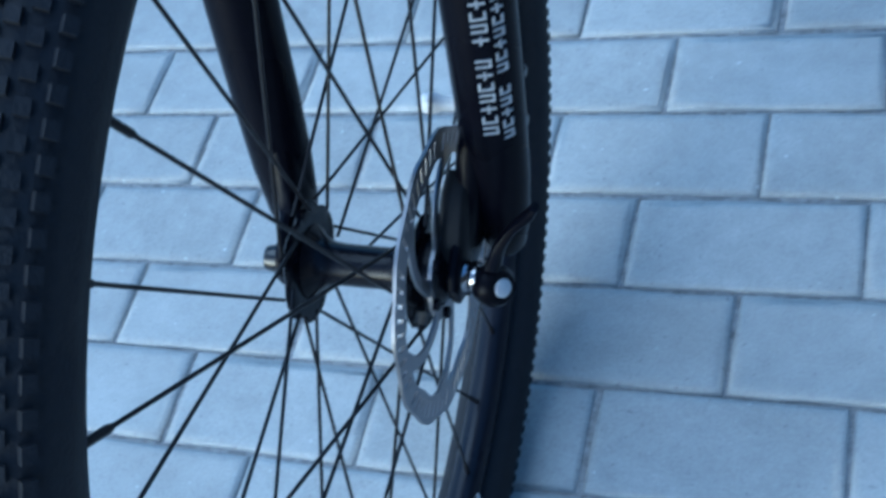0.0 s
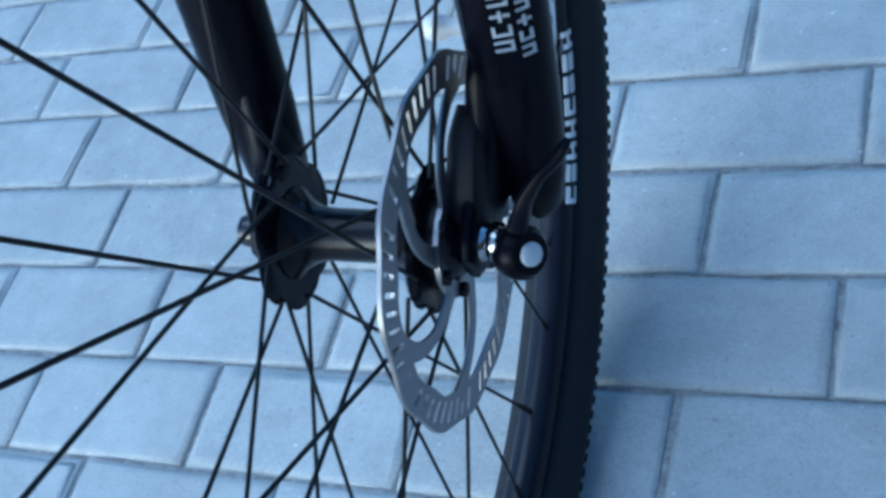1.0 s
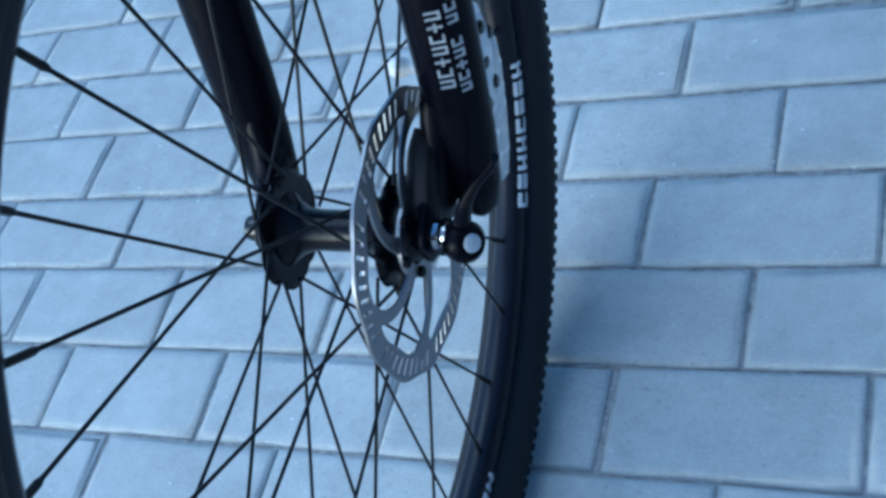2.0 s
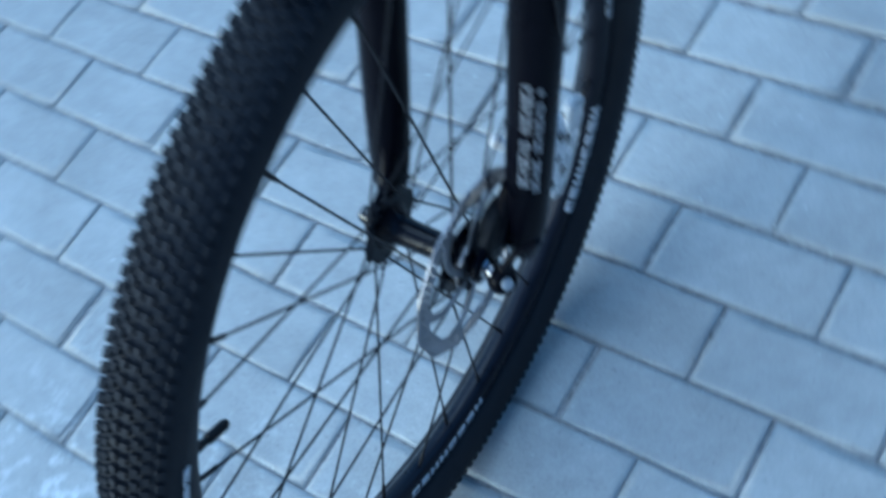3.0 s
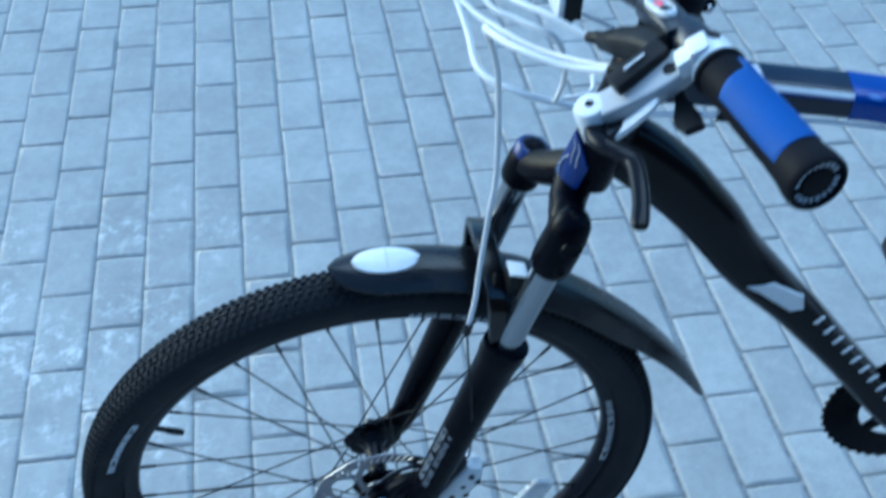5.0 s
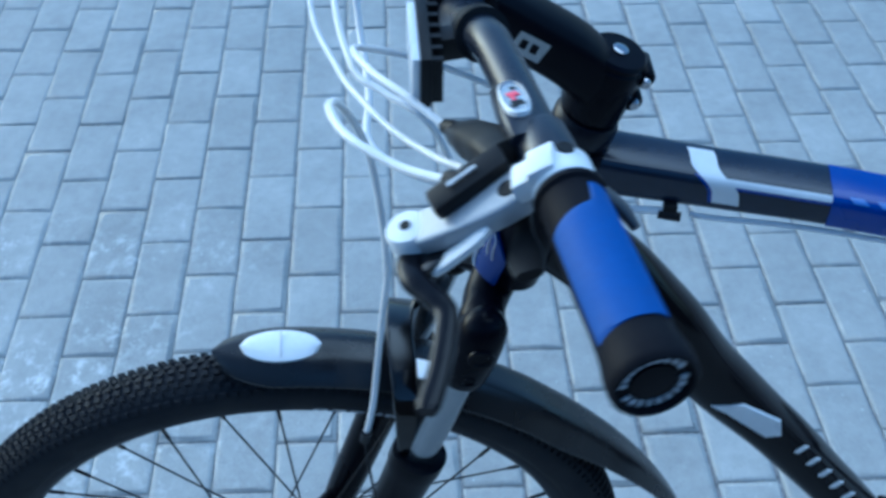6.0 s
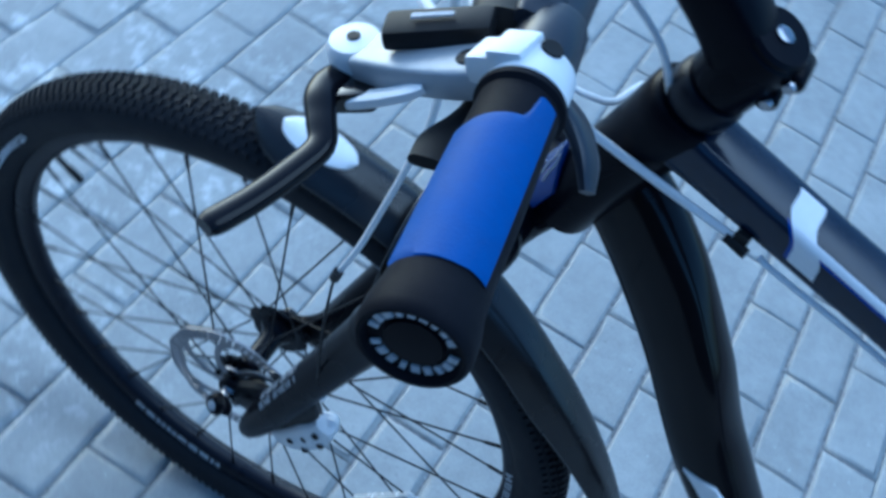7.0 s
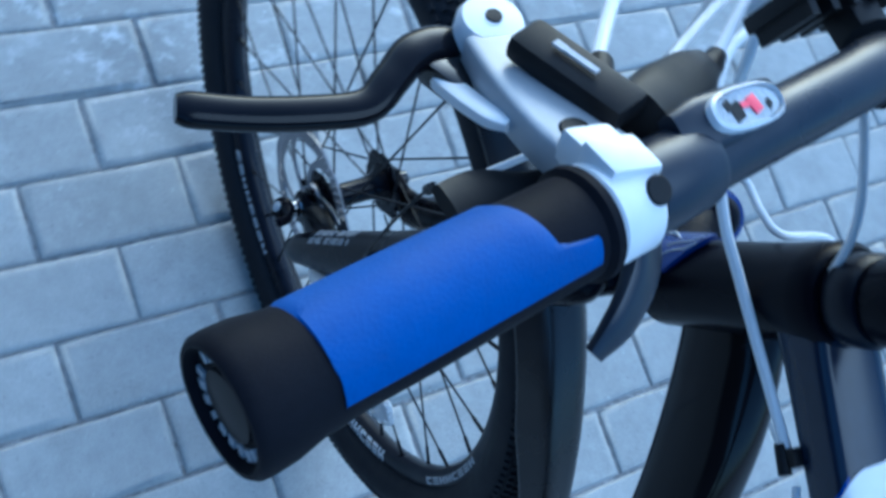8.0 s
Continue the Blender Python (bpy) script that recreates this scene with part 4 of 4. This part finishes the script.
    shifter = part("gear_shifter", bm, PLASTIC, bike, "black plastic gear shifter on the handlebar", True)
    bm = bmesh.new()
    lathe(bm, [(0, 0.0050), (0.008, 0.0050), (0.009, 0.0042), (0.016, 0.0042), (0.018, 0.0032), (0.018, 0.0)], Q(-0.134, 0.159, 0.744), (0.35, -0.75 * s, -0.45), 16)
    part("barrel_adjuster", bm, PLASTIC, shifter)
    bm = bmesh.new()
    lathe(bm, [(0, 0.0046), (0.010, 0.0046), (0.012, 0.0036), (0.014, 0.0)], Q(-0.132, 0.2130, 0.7590), (0.75, -0.55 * s, -0.3), 16)
    part("barrel_adjuster", bm, PLASTIC, shifter)
    bm = bmesh.new()
    for k, (h, w) in enumerate(((0.0016, 0.0012), (0.0052, 0.0009))):
        slab(bm, Q(-0.1225 - 0.0068 * k, 0.2355 - 0.0028 * k, 0.7801 + 0.0032 * k), (h, 0.42 * h * s, -0.47 * h), (-0.0003, w, 0), (0.0002, 0, 0.0004))
    part("lettering", bm, GREYPRINT, shifter, "small pale bars of lettering", smooth=False)
    # gear window: pod, pale bezel, clear lens, red needle
    w = Q(-0.1575, 0.1885, 0.7900)
    ax = V(-0.060, 0.95 * s, 0.27).normalized()
    nx = V(0.10, -0.27 * s, 0.95)
    nx = (nx - ax * nx.dot(ax)).normalized()
    ay = nx.cross(ax)
    bm = bmesh.new()
    sweep(bm, [w - ax * 0.028 - nx * 0.011, w - ax * 0.022 - nx * 0.0080, w - nx * 0.0072, w + ax * 0.018 - nx * 0.0075, w + ax * 0.026 - nx * 0.010], [0.006, 0.0088, 0.0094, 0.0090, 0.007], [0.004, 0.0065, 0.0068, 0.0065, 0.005], 20, nx, 4)
    part("pod", bm, BARPAINT, shifter, "satin black gear indicator pod")
    bm = bmesh.new()
    ring = []
    for k in range(28):
        q = 2 * math.pi * k / 28
        c, t = math.cos(q), math.sin(q)
        c, t = math.copysign(abs(c) ** 0.75, c), math.copysign(abs(t) ** 0.75, t)
        ring.append([bm.verts.new(w + ax * (c * e0) + ay * (t * e1) + nx * h) for e0, e1, h in ((0.0186, 0.0070, -0.002), (0.0186, 0.0070, 0.0014), (0.0175, 0.0060, 0.0022), (0.0175, 0.0060, -0.001))])
    for k in range(28):
        p, q = ring[k], ring[(k + 1) % 28]
        for i in range(4):
            bm.faces.new((p[i], q[i], q[(i + 1) % 4], p[(i + 1) % 4]))
    part("bezel", bm, WHITE, shifter, "white rim of the gear window")
    bm = bmesh.new()
    lathe(bm, [(-0.0006, 0.0), (-0.0006, 1.0), (0.0006, 1.0), (0.0006, 0.0)], (0, 0, 0), (0, 0, 1), 28)
    bm.transform(Matrix.Translation(w + nx * 0.0004) @ Matrix((ax * 0.0175, ay * 0.0060, nx)).transposed().to_4x4())
    part("dial", bm, DIAL, shifter, "glossy grey gear dial")
    for e, g, size in ((0.0068, 0.0008, 0.0026), (0.0100, -0.0018, 0.0014), (-0.0105, 0.0012, 0.0012)):
        bm = bmesh.new()
        slab(bm, w + ax * e + ay * g + nx * 0.0011, ax * size + ay * 0.0006, ay * size * 1.1 - ax * 0.0004, nx * 0.0003)
        part("tick", bm, PLASTIC, shifter, "dark patch on the dial", smooth=False)
    bm = bmesh.new()
    slab(bm, w - ax * 0.0030 + nx * 0.0013, ax * 0.0024 + ay * 0.0006, ay * 0.0028 - ax * 0.0008, nx * 0.0003, 0.0002)
    slab(bm, w + ax * 0.0015 - ay * 0.0006 + nx * 0.0013, ax * 0.0026, ay * 0.0010, nx * 0.0003)
    part("needle", bm, RED, shifter, "red gear needle")
    bm = bmesh.new()
    thumb = [Q(-0.172, 0.2180, 0.7640), Q(-0.190, 0.2270, 0.7660), Q(-0.203, 0.2395, 0.7650), Q(-0.2106, 0.2510, 0.7600)]
    sweep(bm, curve_points(thumb, 5), along([0.009, 0.0092, 0.0075, 0.004], 5), along([0.0042, 0.0038, 0.0030, 0.0022], 5), 14, (-0.3, -0.5 * s, 0.8), 3)
    part("thumb_lever", bm, BARPAINT, shifter, "dark grey curved thumb lever")
    bm = bmesh.new()
    pad = [Q(-0.158, 0.2250, 0.7640), Q(-0.157, 0.2480, 0.7620), Q(-0.1555, 0.2680, 0.7610), Q(-0.1555, 0.2810, 0.7640)]
    sweep(bm, curve_points(pad, 4), along([0.006, 0.004, 0.009, 0.007], 4), along([0.004, 0.003, 0.0035, 0.0025], 4), 12, (0.3, -0.3 * s, 0.9), 3)
    part("release_lever", bm, PLASTIC, shifter, "black release lever")
    bm = bmesh.new()
    lathe(bm, [(-0.011, 0.0113), (-0.011, 0.0124), (-0.008, 0.0134), (0.009, 0.0140), (0.017, 0.0136), (0.018, 0.0113)], Q(-0.1698, 0.2170, 0.7826), d, 28, True)
    lathe(bm, [(-0.016, 0.0), (-0.016, 0.010), (0.0, 0.0155), (0.012, 0.0135), (0.014, 0.0)], Q(-0.1660, 0.212, 0.7680), (0.2, 0.1 * s, 1), 20)
    part("clamp_band", bm, BARPAINT, shifter, "black shifter clamp")


controls(1)
controls(-1)

# ---- white cables ----


def cable(pts, r=0.0026, label="white cable housing", steps=10, mat=CABLE):
    bm = bmesh.new()
    pts = [p - V(0.006 * min(max((p.z - 0.6) / 0.1, 0.0), 1.0), 0, 0) for p in pts]
    sweep(bm, curve_points(pts, steps), r, None, 9, (0.31, 0.42, 0.85))
    return part("cable", bm, mat, bike, label, True)


cable([V(-0.122, 0.206, 0.754), V(-0.100, 0.182, 0.742), V(-0.074, 0.149, 0.735), V(-0.064, 0.108, 0.720), V(-0.070, 0.082, 0.700), V(-0.088, 0.066, 0.650), V(-0.099, 0.056, 0.580), V(-0.102, 0.052, 0.515), V(-0.098, 0.054, 0.470), V(-0.092, 0.062, 0.415), V(-0.087, 0.072, 0.374), V(-0.079, 0.081, 0.340)], 0.0026, "white brake cable down to the fork leg")
cable([V(-0.079, 0.081, 0.340), V(-0.082, 0.086, 0.300), V(-0.088, 0.088, 0.235), V(-0.094, 0.080, 0.16), V(-0.098, 0.064, 0.095), V(-0.098, 0.055, 0.075)], 0.0012, "thin dark inner cable beside the fork leg", mat=SPOKE)
end = V(-0.300, 0.055, 0.568)
cable([V(-0.122, -0.206, 0.754), V(-0.080, -0.190, 0.690), V(-0.088, -0.130, 0.615), V(-0.0947, -0.060, 0.592), V(-0.0930, 0.000, 0.596), V(-0.1200, 0.035, 0.597), V(-0.1750, 0.048, 0.584), V(-0.215, 0.046, 0.572), end], 0.0030, "white hose round the head tube to the top tube")
tail = TURN @ V(-0.56, 0.018, 0.544)
cable([end + V(-0.018, 0.001, -0.002), TURN @ V(-0.340, 0.0215, 0.5640), TURN @ V(-0.42, 0.0190, 0.560), tail], 0.0022, "white hose along the top tube")
cable([V(-0.128, 0.146, 0.736), V(-0.108, 0.119, 0.736), V(-0.091, 0.091, 0.730), V(-0.080, 0.058, 0.720), V(-0.085, 0.040, 0.710), V(-0.122, 0.028, 0.690), V(-0.172, 0.021, 0.660), V(-0.207, 0.027, 0.640), V(-0.232, 0.028, 0.600)], 0.0023)
cable([V(-0.135, 0.178, 0.735), V(-0.122, 0.155, 0.722), V(-0.100, 0.106, 0.700), V(-0.084, 0.067, 0.690), V(-0.070, 0.023, 0.680), V(-0.052, -0.050, 0.680), V(-0.055, -0.140, 0.715), V(-0.100, -0.236, 0.752)], 0.0022)
cable([V(-0.128, -0.146, 0.736), V(-0.085, -0.100, 0.730), V(-0.068, -0.030, 0.710), V(-0.078, 0.045, 0.700), V(-0.096, 0.071, 0.700), V(-0.121, 0.096, 0.698), V(-0.140, 0.080, 0.650), V(-0.150, 0.045, 0.592), V(-0.1636, 0.014, 0.567), V(-0.182, 0.012, 0.567), V(-0.197, 0.004, 0.566), V(-0.212, -0.032, 0.560), V(-0.255, -0.036, 0.530)], 0.0024)
bm = bmesh.new()
lathe(bm, [(-0.006, 0.0), (-0.006, 0.0042), (0.006, 0.0042), (0.006, 0.0)], (-0.080, 0.081, 0.343), (-0.15, 0.1, 1), 14)
part("cable_clip", bm, PLASTIC, bike, "small black cable clip", True)

# front reflector that faces forward, held by a ribbed bracket on the handlebar
bm = bmesh.new()
lathe(bm, [(-0.009, 0.0118), (-0.009, 0.0160), (0.009, 0.0160), (0.009, 0.0118)], (-0.1575, 0.092, 0.7575), (0.05, -0.86, -0.5), 22, True)
slab(bm, (-0.1400, 0.0940, 0.7530), (0.012, 0, -0.002), (0, 0.007, 0), (0, 0, 0.008), 0.002)
slab(bm, (-0.1250, 0.0950, 0.7480), (0.0035, 0, 0), (0, 0.029, 0), (0, 0, 0.017), 0.0015)
holder = part("reflector_bracket", bm, PLASTIC, bike, "black ribbed plastic reflector bracket", True)
for k in range(6):
    bm = bmesh.new()
    slab(bm, (-0.1305, 0.070 + 0.010 * k, 0.748), (0.004, 0, 0), (0, 0.0016, 0), (0, 0, 0.015))
    part("rib", bm, PLASTIC, holder)
bm = bmesh.new()
slab(bm, (-0.1195, 0.0950, 0.7480), (0.0025, 0, 0), (0, 0.027, 0), (0, 0, 0.0155), 0.001)
part("reflector", bm, REFLECT, holder, "white front reflector")

# ---- paving blocks: half-bond courses of 200 x 100 mm concrete blocks, last in the file ----
PITCH_U, PITCH_V, JOINT, END_JOINT = 0.1, 0.0954, 0.0016, 0.0032
rng = random.Random(7)


def block_mesh(kind):
    """One block with a narrow chamfer and slightly uneven edges."""
    r = random.Random(100 + kind)
    w, d, h, c = PITCH_U - END_JOINT / 2, PITCH_V / 2 - JOINT / 2, 0.06, 0.0052
    verts, faces = [], []
    m = w * 0.35
    corner = [(-w, -d), (-2 * m, -d), (-m * r.uniform(0.6, 1.2), -d), (m * r.uniform(0.6, 1.2), -d), (2 * m, -d), (w, -d), (w, d * r.uniform(-0.4, 0.4)), (w, d), (m * 1.6, d), (m * r.uniform(-0.4, 0.6), d), (-m * 1.4, d), (-w, d), (-w, d * r.uniform(-0.4, 0.4))]
    n = len(corner)
    for inset, z, rough in ((0.0, -h, 0.0003), (0.0, -0.0036, 0.0011), (c * 0.3, -0.0015, 0.0013), (c * 0.75, -0.0004, 0.0013), (c, 0.0, 0.0014), (c + 0.006, 0.0, 0.0010)):
        for x, y in corner:
            ix = inset if abs(x) > w * 0.9 else 0.0
            iy = inset if abs(y) > d * 0.9 else 0.0
            verts.append((x - math.copysign(ix, x) + r.uniform(-rough, rough), y - math.copysign(iy, y) + r.uniform(-rough, rough), z))
    for lvl in range(0, 5 * n, n):
        for i in range(n):
            j = (i + 1) % n
            faces.append((lvl + i, lvl + j, lvl + n + j, lvl + n + i))
    faces.append(tuple(range(5 * n, 6 * n)))
    me = bpy.data.meshes.new("paving_block")
    me.from_pydata(verts, [], faces)
    me.materials.append(PAVING)
    me.shade_smooth()
    return me, verts, faces


kinds = [block_mesh(k) for k in range(12)]
near, far = [], []
for row in range(-56, 58):
    slip = rng.uniform(-0.003, 0.003) + 0.0018 * max(min(3 - row, 9), -9)
    drift = 0.00025 * (min(max(row, -4), 12) - 6) ** 2 - 0.004
    first = -64 + ((row + 64) % 2)
    for u in range(first, 31, 2):
        x, y = (u + 1) * PITCH_U + slip + rng.uniform(-0.0018, 0.0018), -(row + 0.5) * PITCH_V + drift + rng.uniform(-0.0008, 0.0008)
        place = Matrix.Translation((x, y, rng.uniform(-0.0012, 0.0))) @ Euler((rng.uniform(-0.004, 0.004), rng.uniform(-0.003, 0.003), rng.uniform(-0.005, 0.005))).to_matrix().to_4x4()
        k = rng.randrange(12)
        (near if -1.62 < x < 0.48 and -1.40 < y < 0.98 else far).append((k, place))
near.sort(key=lambda q: (q[1].translation - V(-0.35, -0.3, 0)).length)
far += near[300:]
for k, place in near[:300]:
    ob = new("paving_block", kinds[k][0])
    ob.parent = ground
    ob.matrix_basis = place
verts, faces = [], []
for k, place in far:
    n = len(verts)
    verts += [tuple(place @ Vector(v)) for v in kinds[k][1]]
    faces += [tuple(n + i for i in f) for f in kinds[k][2]]
me = bpy.data.meshes.new("paving")
me.from_pydata(verts, [], faces)
me.materials.append(PAVING)
me.shade_smooth()
ob = new("paving", me)
ob.parent = ground
tagged(ob, "grey concrete paving blocks in half bond", kind="stuff")
